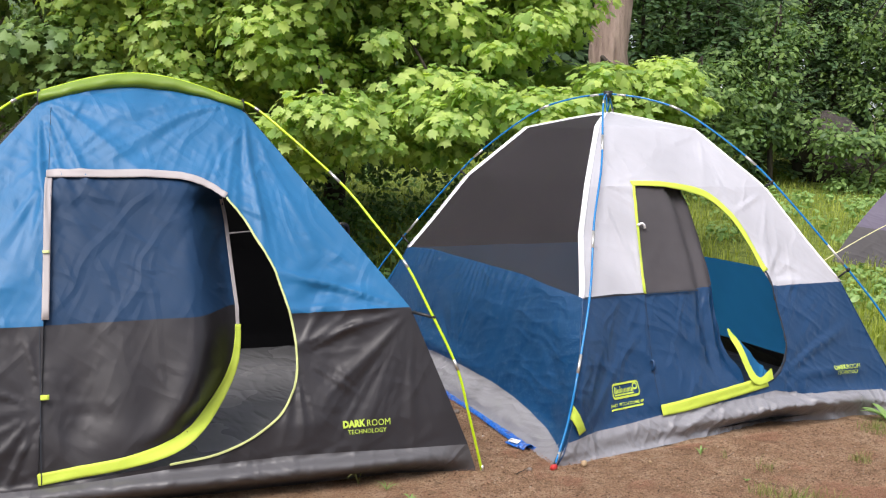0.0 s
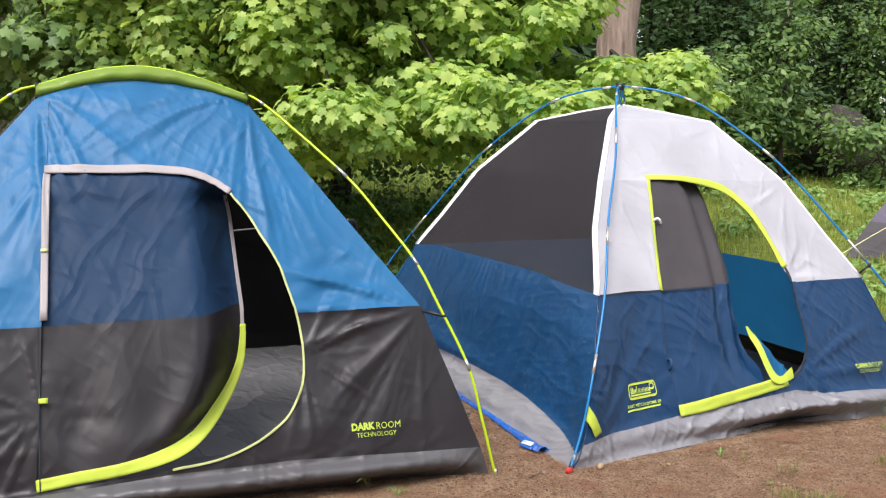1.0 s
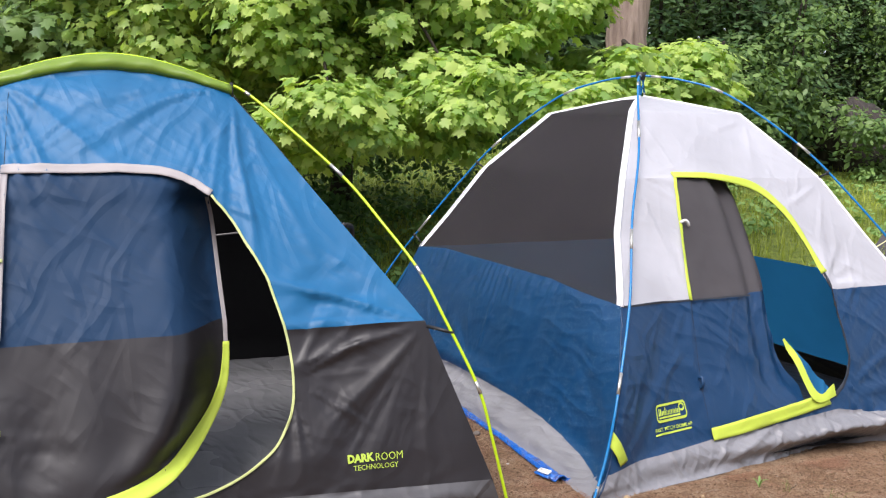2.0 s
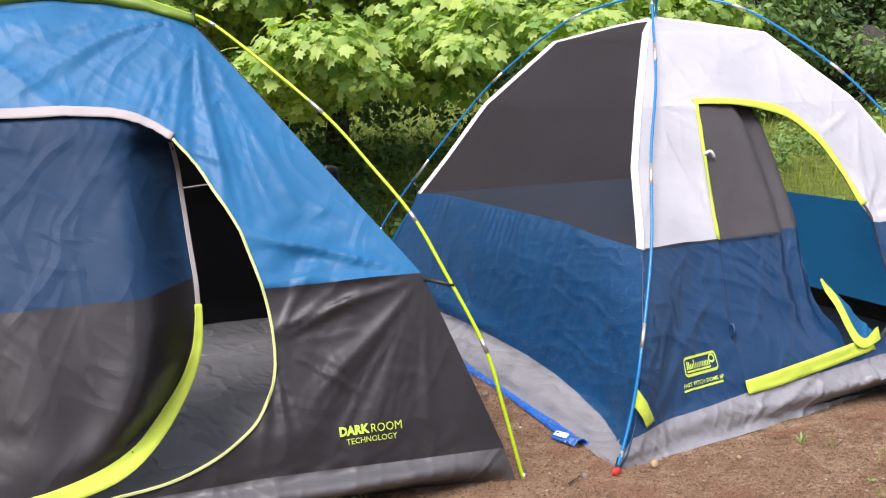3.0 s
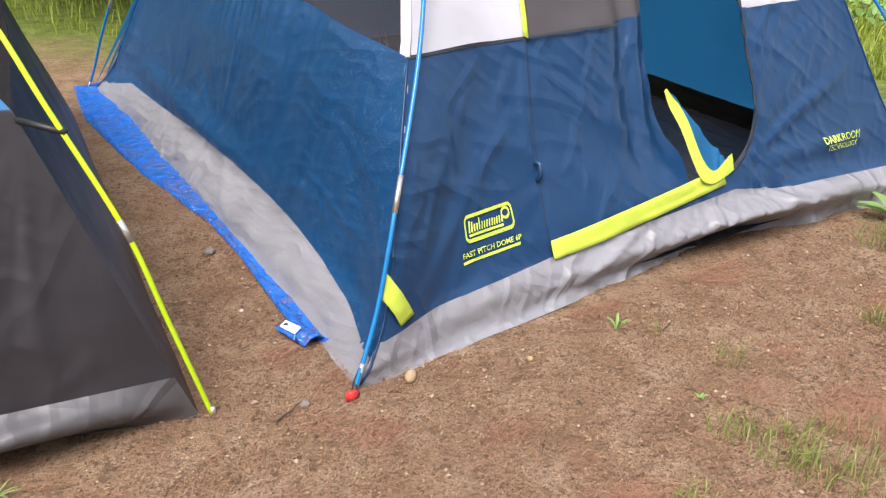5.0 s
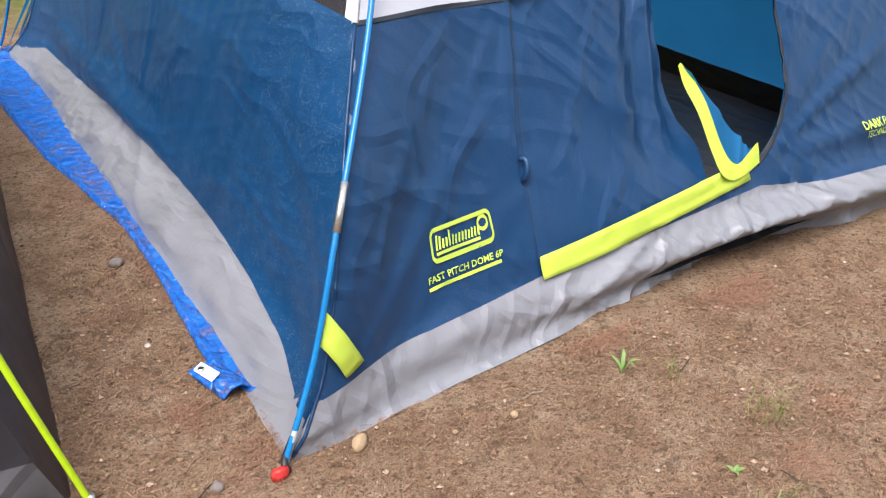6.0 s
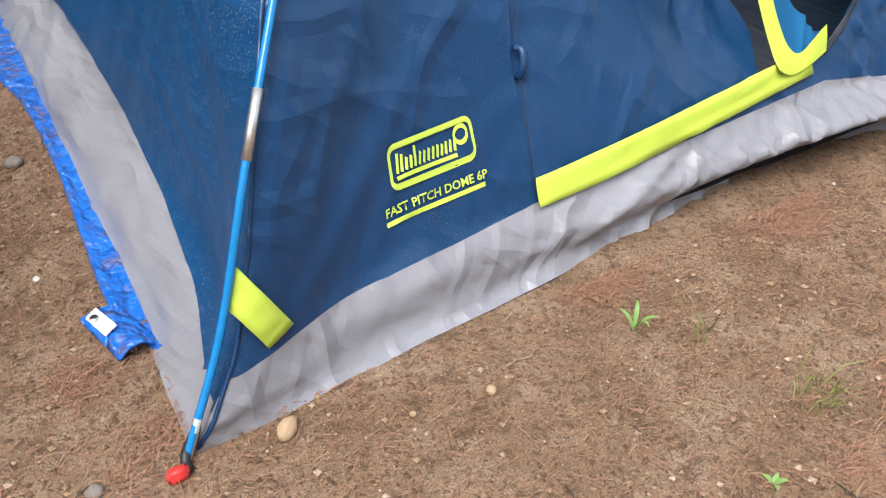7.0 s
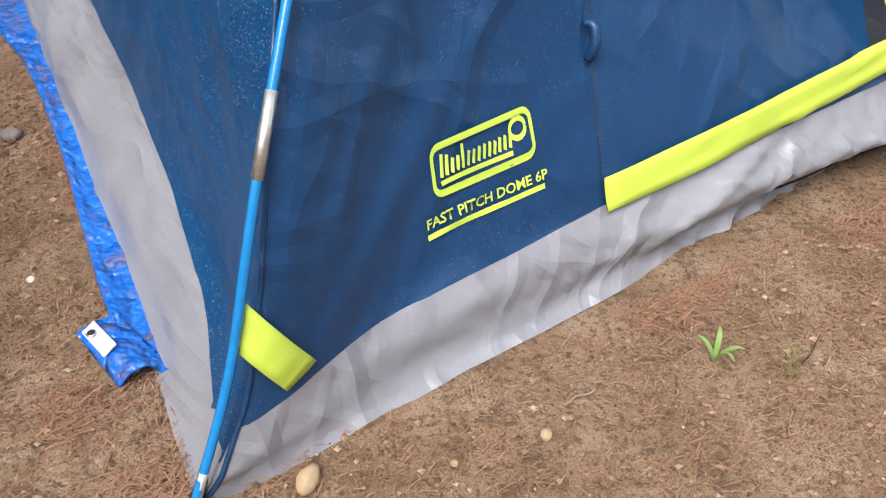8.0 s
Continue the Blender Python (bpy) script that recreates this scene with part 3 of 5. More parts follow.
    for i, p in enumerate(ear):
        k = i / (len(ear) - 1)
        wide = U * (0.055 * smooth01(k / 0.45)) + V * 0.02 + Vector((0, 0, 0.046 * (1 - smooth01(k / 0.6)) + 0.012))
        wide *= 1.0 if k < 0.85 else 1.0 - 4.5 * (k - 0.85)
        verts += [p, p + wide * 0.5 + Vector((0, 0, 0.004)), p + wide]
    for i in range(len(ear) - 1):
        faces += [(3 * i + k, 3 * i + k + 1, 3 * i + k + 4, 3 * i + k + 3) for k in (0, 1)]
    obj("turned_strip", verts, faces, LIME, tent, "lime strip turned up at the door's corner")
    # the turned inside of the flap behind the strip
    n = len(ear)
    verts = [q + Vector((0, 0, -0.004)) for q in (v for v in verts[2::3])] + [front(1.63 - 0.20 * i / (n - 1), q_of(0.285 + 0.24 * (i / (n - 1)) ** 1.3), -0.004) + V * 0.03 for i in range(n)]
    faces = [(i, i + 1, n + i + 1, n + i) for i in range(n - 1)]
    obj("turned_cloth", verts, faces, NAVY_IN_BACKLIT, tent, "pale blue inside of the turned door flap")

    # corner tab, a flat loop of webbing from the pole down to the apron
    verts, faces = [], []
    for i in range(11):
        t = i / 10
        bow = 0.010 * math.sin(math.pi * t)
        p0, z0 = 0.132 + 0.080 * t, 0.292 - 0.147 * t
        p1, z1 = 0.108 + 0.052 * t, 0.224 - 0.094 * t
        for k in range(5):
            g = k / 4
            verts.append(front(p0 + (p1 - p0) * g, q_of(z0 + (z1 - z0) * g), 0.010 + bow + 0.0012 * math.sin(i * 1.7 + k)))
    for i in range(10):
        faces += [(5 * i + k, 5 * i + k + 1, 5 * i + k + 6, 5 * i + k + 5) for k in range(4)]
    tab = obj("corner_tab", verts, faces, LIME, tent, "lime webbing tab at the corner")
    s = tab.modifiers.new("thick", "SOLIDIFY")
    s.thickness = 0.002

    # bound seams along the ridges
    for wall, ka, flip, length in ((front, KU, False, TW), (front, KU, True, TW), (back, KU, False, TW), (back, KU, True, TW)):
        for lo, hi, mat, r in ((0.02, seam_q, NAVY, 0.004), (seam_q, HALF - 0.02, TAPE, 0.008)):
            qs = np.linspace(lo, hi, 30)
            tube("ridge_binding", [wall(length - q * ka if flip else q * ka, q) for q in qs], r, mat, tent, "", 6)

    # print on the cloth
    def frame_line(x0, x1, y0, y1, r):
        pts = []
        for cx, cy, a0 in ((x1 - r, y1 - r, 0), (x0 + r, y1 - r, 90), (x0 + r, y0 + r, 180), (x1 - r, y0 + r, 270)):
            pts += [(cx + r * math.cos(radians(a0 + 15 * k)), cy + r * math.sin(radians(a0 + 15 * k))) for k in range(7)]
        return pts + pts[:1]

    def shear(p, y):
        return (p, q_of(y + 0.06 * (p - 0.45)))

    line = [shear(x, y) for x, y in frame_line(0.462, 0.643, 0.258, 0.325, 0.014)]
    ribbon("badge_frame", line, 0.0030, front, INK, tent, 0.0034, "lime printed badge outline")
    for k, h in enumerate((0.032, 0.028, 0.020, 0.020, 0.033, 0.020, 0.019, 0.020, 0.020, 0.020, 0.018, 0.020, 0.020, 0.020)):
        x0 = 0.477 + 0.0096 * k
        ribbon("badge_bar", [shear(x0 + 0.001 * t, 0.280 + h * t / 4) for t in range(5)], 0.0026, front, INK, tent, 0.0034)
    ribbon("badge_bar", [shear(0.474 + 0.13 * t / 8, 0.272) for t in range(9)], 0.002, front, INK, tent, 0.0034)
    disc = [shear(0.619 + 0.014 * math.cos(k * math.pi / 8), 0.303 + 0.014 * math.sin(k * math.pi / 8)) for k in range(17)]
    ribbon("badge_disc", disc, 0.0026, front, INK, tent, 0.0034)

    def on_print(x, y, lift):
        return front(x, q_of(y), lift * (1.0 if x < 1 else 3.6))

    letters("product_lettering", "FAST PITCH DOME 6P", 0.0215, (0.437, 0.2155), on_print, INK, tent, 0.055, 0.0004, 0.222)
    ribbon("print_underline", [(0.438 + 0.215 * k / 12, q_of(0.203 + 0.014 * k / 12)) for k in range(13)], 0.0022, front, INK, tent, 0.0034)
    letters("technology_lettering", "DARK", 0.040, (2.078, 0.262), on_print, INK, tent, 0.0, 0.0008, 0.108)
    letters("technology_lettering", "ROOM", 0.040, (2.188, 0.262), on_print, INK, tent, 0.0, 0.0, 0.118)
    letters("technology_lettering", "TECHNOLOGY", 0.026, (2.098, 0.238), on_print, INK, tent, 0.0, 0.0, 0.19)

    # stitched seams and the vent loop
    ribbon("stitched_seam", [(0.757 + 0.06 * k / 14 - 0.05 * math.sin(k / 14 * 3.1) * 0.2, q_of(0.17 + 0.60 * k / 14)) for k in range(15)], 0.0009, front, THREAD, tent, 0.0028)
    ribbon("lower_seam", [(seam_q * KU + (TW - 2 * seam_q * KU) * k / 40, seam_q) for k in range(18)], 0.003, front, THREAD, tent, 0.003)
    loop = spline([front(0.766, q_of(0.428), 0.0), front(0.772, q_of(0.418), 0.014), front(0.768, q_of(0.392), 0.016), front(0.764, q_of(0.378), 0.0)], 5)
    tube("vent_loop", loop, 0.008, NAVY, tent, "small navy toggle loop")
    tube("door_toggle", spline([front(0.915, q_of(1.14), 0.004), front(0.94, q_of(1.145), 0.02), front(0.955, q_of(1.135), 0.018), front(0.965, q_of(1.125), 0.006)], 4), 0.008, TAPE, tent, "white toggle at the door")

    # poles with their sleeves, clips and hub
    centre = FOOT + U * (TW / 2) + V * (TD / 2)
    corners = dict(a=FOOT, b=FOOT + U * TW, c=FOOT + V * TD, d=FOOT + U * TW + V * TD)
    for c in corners.values():
        d = (centre - c).normalized()
        line = spline([c + d * r + Vector((0, 0, z)) for r, z in POLE], 8)
        if c is FOOT:
            line = spline([FOOT + U * a + V * b + Vector((0, 0, z)) for a, b, z in ((-0.015, -0.015, 0.005), (0.09, 0.042, 0.20), (0.186, 0.112, 0.440), (0.40, 0.345, 0.81), (0.58, 0.60, 1.17), (0.78, 0.84, 1.50), (1.0, 1.17, 1.83), (1.18, 1.42, 1.945), (1.35, 1.625, 1.985))], 8)
        pole = tube("pole", line, 0.0068, POLE_BLUE, tent, "blue fibreglass pole")
        for k in ((0.25, 0.46, 0.66, 0.80, 0.955) if c is FOOT else (0.30, 0.47, 0.64, 0.80, 0.955)):
            i = int(k * (len(line) - 1))
            tube("ferrule", line[i:i + 3], 0.0080, STEEL, pole, "bare metal ferrule")
        tube("pole_tip", [line[0] - Vector((0, 0, 0.005)), line[3]], 0.0072, STEEL, pole, "metal pole tip")
        for z, zp in ((0.80, 0.86), (1.37, 1.40)):
            if c is FOOT:
                continue
            r = q_of(z)
            rp = interp(zp, [(b, a) for a, b in POLE])
            a0, a1 = c + d * r + Vector((0, 0, z)), c + d * rp + Vector((0, 0, zp))
            clip = tube("clip", [a0, a1 + (a1 - a0).normalized() * 0.012], 0.0065, BLACK, tent, "black pole clip")
            tube("clip_ring", [a1 - Vector((0, 0, 0.014)), a1 + Vector((0, 0, 0.014))], 0.0115, BLACK, clip)
    top = centre + Vector((0, 0, 1.985))
    hub = tube("hub", [top - Vector((0, 0, 0.03)), top - Vector((0, 0, 0.012)), top + Vector((0, 0, 0.018))], lambda t: 0.022 + 0.012 * t, BLACK, tent, "black hub joint", 12)
    for k in range(3):
        a = 2.1 * k
        tube("hub_strap", spline([centre + Vector((0, 0, 1.85)), centre + Vector((0.012 * math.cos(a), 0.012 * math.sin(a), 1.91)), top + Vector((0.02 * math.cos(a), 0.02 * math.sin(a), -0.02))], 4), 0.005, POLE_BLUE, tent)

    # peg loop and red peg at the near corner
    d = (centre - FOOT).normalized()
    tube("peg_strap", spline([FOOT + d * 0.05 + Vector((0, 0, 0.03)), FOOT - d * 0.015 + Vector((0, 0, 0.025)), FOOT - d * 0.03 + Vector((0.01, 0, 0.006))], 4), 0.008, BLACK, tent, "black peg strap")


blue_tent()


def peg():
    p = new("tent_peg")
    p.location = FOOT + Vector((-0.012, -0.045, 0.0))
    tagged(p, "red plastic tent peg driven into the earth at the tent's corner", "peg")
    bm = bmesh.new()
    bmesh.ops.create_cube(bm, size=1.0)
    bmesh.ops.scale(bm, vec=(0.032, 0.024, 0.036), verts=bm.verts)
    for v in bm.verts:
        if v.co.z > 0:
            v.co.x *= 1.15
            v.co.y *= 0.8
    bmesh.ops.bevel(bm, geom=bm.edges[:], offset=0.005, segments=2, affect="EDGES")
    bmesh.ops.rotate(bm, cent=(0, 0, 0), matrix=Matrix.Rotation(0.5, 3, "Z") @ Matrix.Rotation(0.35, 3, "X"), verts=bm.verts)
    bmesh.ops.translate(bm, vec=(0, 0, 0.016), verts=bm.verts)
    part("head", bm, RED, p)
    tube("shaft", [Vector((0, 0, 0.01)), Vector((0.01, 0.0, -0.12))], 0.007, STEEL, p)


peg()


# ---- dark dome tent ----
CORNER = Vector((0.26, 4.21, 0.0))
AY = radians(202)
A, B = Vector((math.cos(AY), math.sin(AY), 0)), Vector((math.sin(AY), -math.cos(AY), 0))
SW, SD, TOP = 3.0, 2.75, 1.757
RIDGE = [(0, 0.0), (0.147, 0.05), (0.79, 0.28), (1.25, 0.62), (1.55, 0.84), (TOP, 1.0)]
BACKSET = [(0, 0), (0.147, 0.0), (0.3, 0.05), (0.79, 0.235), (1.25, 0.60), (1.55, 0.84), (TOP, 1.0)]
BELLY = [(0, 0), (0.12, 0.0), (0.3, 0.05), (0.79, 0.26), (1.32, 0.585), (TOP, 0.95), (1.9, 1.12)]


def side_front(p, z, lift=0.0):
    """Front wall of the dark tent: p along the foot from its corner, z the height before the crown's bow."""
    lo = interp(z, RIDGE)
    s = (p - lo) / max(0.05, SW - 2 * lo)
    s = max(0.0, min(1.0, s))
    k = smooth01(min(s, 1 - s) / 0.3)
    crown = 0.10 * (1 - (2 * s - 1) ** 2) * smooth01((z - 1.35) / (TOP - 1.35))
    zz = z + crown
    back = interp(z, BACKSET) * (1 - k) + interp(zz, BELLY) * k
    pos = CORNER + A * p + B * back + Vector((0, 0, zz))
    e = max(0.0, min(1.0, min(s, 1 - s) * 8))
    w = 0.012 * noise.noise((p * 2.0, z * 1.2, 4)) + 0.006 * noise.noise((p * 8 + z * 4, z * 2.2, 11))
    w += fans(p, z, ((1.0, 1.77, 20, 0.020, 0.95), (0.86, 0.60, 18, 0.012, 0.45), (0.27, 0.79, 17, 0.017, 0.85), (1.94, 1.43, 18, 0.014, 0.45), (2.0, 1.77, 20, 0.018, 0.85), (1.95, 0.45, 16, 0.011, 0.40), (2.7, 0.79, 18, 0.014, 0.8), (1.14, 1.33, 12, 0.010, 0.3)))
    if 0.79 < z < 1.7 and p < 1.1:
        w += 0.006 * math.sin((z + 0.35 * p) * 62 + 6 * noise.noise((p * 2, z * 2, 5))) * smooth01((z - 0.79) / 0.08) * smooth01((1.15 - z) / 0.3) * smooth01((1.0 - p) / 0.4)
    tuck = 0.0
    if z < 0.2:
        w += 0.014 * smooth01((0.17 - z) / 0.1) * noise.noise((p * 3, z * 9, 3)) + 0.006 * noise.noise((p * 12 + z * 22, z * 14, 8))
        w += (1 + 0.5 * noise.noise((p * 1.9, 3, 1))) * interp(z, [(0, 0.0), (0.03, 0.015), (0.075, 0.07), (0.10, 0.062), (0.15, 0.0)])
        tuck = 0.09 * smooth01((0.07 - z) / 0.07)
    return pos + (-B * 0.85 + Vector((0, 0, 0.5))) * (w * e + lift) + B * (tuck * e)


def dark_tent():
    tent = tagged(new("dome_tent"), "blue and charcoal dome tent, lime poles, open door", "tent")
    up = Vector((0, 0, 0.5))
    outer = [(interp(z, RIDGE), z) for z in reversed([k for k, _ in RIDGE])] + [(SW - interp(z, RIDGE), z) for z, _ in RIDGE]
    hole = [(1.925, 1.41), (1.40, 1.405), (1.30, 1.395), (1.21, 1.365), (1.134, 1.31), (1.06, 1.22), (1.012, 1.13), (0.95, 1.02), (0.92, 0.945), (0.88, 0.80), (0.862, 0.70), (0.858, 0.57), (0.872, 0.48),
            (0.90, 0.42), (0.94, 0.36), (0.994, 0.315), (1.098, 0.254), (1.248, 0.205), (1.44, 0.182), (1.965, 0.147), (1.953, 0.49), (1.945, 0.8)]
    hem = [(0.0, 0.145), (0.95, 0.172), (1.44, 0.165), (1.97, 0.135), (3.0, 0.145)]

    def sort(p, z):
        if inside((p, z), hole):
            return None
        if z < interp(p, hem):
            return "apron"
        return "lower_panel" if z < interp(p, [(0, 0.80), (0.85, 0.785), (3.0, 0.77)]) else "upper_panel"

    made = sheet(outer, [(hole, True), (hem, False), ([(0.2, 0.795), (0.85, 0.785), (2.8, 0.77)], False)], 0.015, sort, side_front)
    looks = dict(apron=(APRON_SHADED, FLOOR_GREY, "shiny dark grey apron"), lower_panel=(CHARCOAL, BLACK_IN, "charcoal lower cloth"), upper_panel=(SKY_BLUE, BLACK_IN, "bright blue upper cloth"))
    for k, data in made.items():
        lined(k, data, *looks[k][:2], tent, -B + up, looks[k][2])

    # side walls, back wall and roof
    def ridge_point(corner, z):
        a, b = interp(z, RIDGE), interp(z, BACKSET)
        return CORNER + A * (a if corner in (0, 1) else SW - a) + B * (b if corner in (0, 3) else SD - b) + Vector((0, 0, z))

    def loft(name, c0, c1, outward, bulge, mat_low, mat_up, label):
        n, rows = 20, 22
        for key, z0, z1, m in (("panel", 0.0, 0.79, mat_low), ("mesh" if mat_up is SIDE_MESH else "upper_panel", 0.79, TOP, mat_up)):
            vv, ff = [], []
            for j in range(rows + 1):
                z = z0 + (z1 - z0) * j / rows
                p0, p1 = ridge_point(c0, z), ridge_point(c1, z)
                for i in range(n + 1):
                    t = i / n
                    b = bulge * math.sin(math.pi * t) * math.sin(math.pi * min(1, z / TOP)) ** 0.8
                    w = 0.01 * noise.noise((t * 6, z * 3, c0 * 7.0)) * math.sin(math.pi * t)
                    vv.append(p0.lerp(p1, t) + outward * (b + w) + Vector((0, 0, 0.06 * math.sin(math.pi * t) * z / TOP)))
            for j in range(rows):
                for i in range(n):
                    a = j * (n + 1) + i
                    ff.append((a, a + 1, a + n + 2, a + n + 1))
            if key == "mesh":
                obj(name + "_mesh", vv, ff, m, tent, "dark netting side")
            else:
                lined(name + "_" + key, (vv, ff), m, BLACK_IN, tent, outward + up, label)

    loft("side", 0, 1, -A, 0.04, CHARCOAL, SIDE_MESH, "charcoal side cloth")
    loft("side", 3, 2, A, 0.04, CHARCOAL, SIDE_MESH, "charcoal side cloth")
    loft("back", 1, 2, B, 0.12, CHARCOAL, SKY_BLUE, "")
    n = 16
    verts, faces = [], []
    for j in range(n + 1):
        for i in range(n + 1):
            s, t = i / n, j / n
            p0 = side_front(1.0 + 1.0 * s, TOP)
            p1 = ridge_point(1, TOP).lerp(ridge_point(2, TOP), s) + Vector((0, 0, 0.1 * (1 - (2 * s - 1) ** 2)))
            verts.append(p0.lerp(p1, t) + Vector((0, 0, 0.05 * math.sin(math.pi * t) * math.sin(math.pi * s))))
    faces = [(j * (n + 1) + i, j * (n + 1) + i + 1, (j + 1) * (n + 1) + i + 1, (j + 1) * (n + 1) + i) for j in range(n) for i in range(n)]
    obj("roof_mesh", verts, faces, MESH_CLEAR, tent, "dark netting roof")
    n = 30
    verts = [CORNER + A * (0.08 + (SW - 0.16) * i / n) + B * (0.05 + (SD - 0.1) * j / n) + Vector((0, 0, 0.045 + 0.018 * noise.noise((i * 0.6, j * 0.6, 6)))) for j in range(n + 1) for i in range(n + 1)]
    faces = [(j * (n + 1) + i, j * (n + 1) + i + 1, (j + 1) * (n + 1) + i + 1, (j + 1) * (n + 1) + i) for j in range(n) for i in range(n)]
    obj("groundsheet", verts, faces, FLOOR_GREY, tent, "crinkled grey groundsheet inside the tent")

    # door flap: hinged at the far side, its free edge hanging inward
    free = [(1.31, 1.135), (1.22, 1.115), (1.10, 1.105), (0.93, 1.095), (0.78, 1.085), (0.66, 1.085), (0.52, 1.11), (0.40, 1.17), (0.30, 1.28), (0.235, 1.42)]
    rim = [(1.925, 1.41), (1.40, 1.405), (1.30, 1.395), (1.21, 1.365)] + [(p, z) for z, p in free] + [(1.965, 0.15), (1.953, 0.49), (1.945, 0.8)]

    def flap_place(p, z, lift=0.0):
        edge = interp(z, [(z0, p0) for z0, p0 in reversed(free)])
        k = smooth01(1 - (p - edge) / 0.24)
        low = smooth01((z - 0.17) / 0.25) * smooth01((1.40 - z) / 0.15)
        fold = 0.012 * math.sin(p * 21 + 1.5) * smooth01((0.9 - z) / 0.5) * smooth01((z - 0.16) / 0.15)
        return side_front(p, z, lift) + B * (0.006 + (0.27 * k ** 1.25 + fold) * low + 0.02 * low)

    def sort_flap(p, z):
        return "flap_upper" if z > 0.775 else "flap_lower"

    made = sheet(rim, [([(1.0, 0.785), (2.2, 0.772)], False)], 0.028, sort_flap, flap_place)
    lined("door_flap_upper", made["flap_upper"], FLAP_BLUE_SHADED, BLACK_IN, tent, -B + up, "creased steel-blue upper part of the door flap")
    lined("door_flap_lower", made["flap_lower"], CHARCOAL, BLACK_IN, tent, -B + up, "charcoal lower part of the door flap")

    def smooth_line(pts, n=5):
        return [(v.x, v.y) for v in spline([(a, b, 0) for a, b in pts], n)]

    # tapes, piping and lime strip
    ribbon("door_trim", [(1.938, 0.80 + 0.60 * k / 14) for k in range(15)], 0.015, side_front, GREY_TAPE, tent, 0.006, "grey door trim")
    ribbon("door_trim", smooth_line([(1.95, 1.415), (1.70, 1.415), (1.40, 1.413), (1.30, 1.402), (1.21, 1.372), (1.134, 1.318)]), 0.015, side_front, GREY_TAPE, tent, 0.008, "grey door trim")
    ribbon("door_piping", smooth_line([(1.134, 1.31), (1.06, 1.22), (1.012, 1.13), (0.95, 1.02), (0.92, 0.945), (0.88, 0.80), (0.862, 0.70), (0.858, 0.57), (0.872, 0.48), (0.90, 0.42), (0.94, 0.36), (0.994, 0.315), (1.098, 0.254), (1.248, 0.205), (1.44, 0.182)]), 0.0052, side_front, PIPING, tent, 0.006, "pale piping round the door")
    ribbon("flap_edge", smooth_line([(p + 0.006, z) for z, p in free[:6]]), 0.009, flap_place, GREY_TAPE, tent, 0.004)
    ribbon("door_strip", smooth_line([(1.09, 0.69), (1.095, 0.62), (1.115, 0.52), (1.175, 0.40), (1.285, 0.305), (1.42, 0.24), (1.62, 0.205), (1.80, 0.188), (1.965, 0.172)]), lambda t: 0.014 + 0.010 * smooth01(t / 0.5), flap_place, LIME, tent, 0.006, "lime strip along the foot of the door")
    ribbon("hinge_seam", [(1.95 + 0.01 * k / 12, 0.15 + 0.62 * k / 12) for k in range(13)], 0.002, side_front, THREAD, tent, 0.003)
    ribbon("panel_seam", [(1.94 + 0.0 * k, 1.42 + 0.32 * k / 10) for k in range(11)], 0.0009, side_front, THREAD, tent, 0.002)
    ribbon("pull_tab", [(1.955 - 0.035 * k / 3, 0.49) for k in range(4)], 0.010, side_front, LIME, tent, 0.010)
    ribbon("zip_pull", [(1.955 - 0.03 * k / 3, 1.075) for k in range(4)], 0.006, side_front, PIPING, tent, 0.012)

    def on_print(x, y, lift):
        return side_front(0.665 - x, y, lift)

    letters("technology_lettering", "DARK", 0.042, (0.0, 0.270), on_print, INK, tent, 0.0, 0.0022, 0.110)
    letters("technology_lettering", "ROOM", 0.042, (0.113, 0.268), on_print, INK, tent, 0.0, 0.0, 0.118)
    letters("technology_lettering", "TECHNOLOGY", 0.028, (0.022, 0.238), on_print, INK, tent, 0.0, 0.0, 0.188)

    # arched front pole and the green brow on it
    arc = [(-0.03, 0.0, 0.0), (0.044, 0.015, 0.30), (0.102, 0.052, 0.533), (0.211, 0.174, 0.806), (0.292, 0.294, 1.003), (0.406, 0.46, 1.189), (0.548, 0.643, 1.392), (0.81, 0.898, 1.661), (0.948, 1.012, 1.781), (1.04, 1.036, 1.815), (1.25, 1.08, 1.888), (1.40, 1.10, 1.922), (1.52, 1.11, 1.932)]
    pts = [CORNER + A * a + B * b + Vector((0, 0, z)) for a, b, z in arc]
    pts += [CORNER + A * (3.04 - a) + B * b + Vector((0, 0, z)) for a, b, z in reversed(arc[:-1])]
    line = spline(pts, 10)
    pole = tube("pole", line, 0.0068, POLE_LIME, tent, "lime fibreglass pole")
    for z in (0.53, 1.003, 1.41, 1.765):
        i = min(range(len(line) // 2), key=lambda k: abs(line[k].z - z))
        for j in (i, len(line) - 1 - i):
            tube("ferrule", [line[j - 1], line[j], line[j + 1]], 0.0082, STEEL, pole, "bare metal ferrule")
    for j in (0, -1):
        tube("pole_tip", [line[j] - Vector((0, 0, 0.005)), line[j] + Vector((0, 0, 0.03))], 0.008, STEEL, pole, "metal pole tip")
    verts, faces = [], []
    n = 40
    for i in range(n + 1):
        s = i / n
        a = 1.0 + 1.0 * s
        near = min(line, key=lambda q: abs((q - CORNER).dot(A) - a) + (5 if q.z < 1.5 else 0))
        low = side_front(a, TOP) - B * 0.004
        for k in range(6):
            t = k / 5
            verts.append(low.lerp(near + Vector((0, 0, 0.006)), t) - B * 0.03 * math.sin(math.pi * t) + Vector((0, 0, 0.004 * math.sin(s * 40) * math.sin(math.pi * t))))
    for i in range(n):
        for k in range(5):
            a = i * 6 + k
            faces.append((a, a + 1, a + 7, a + 6))
    brow = obj("brow", verts, faces, GREEN, tent, "green cloth brow over the door wall")
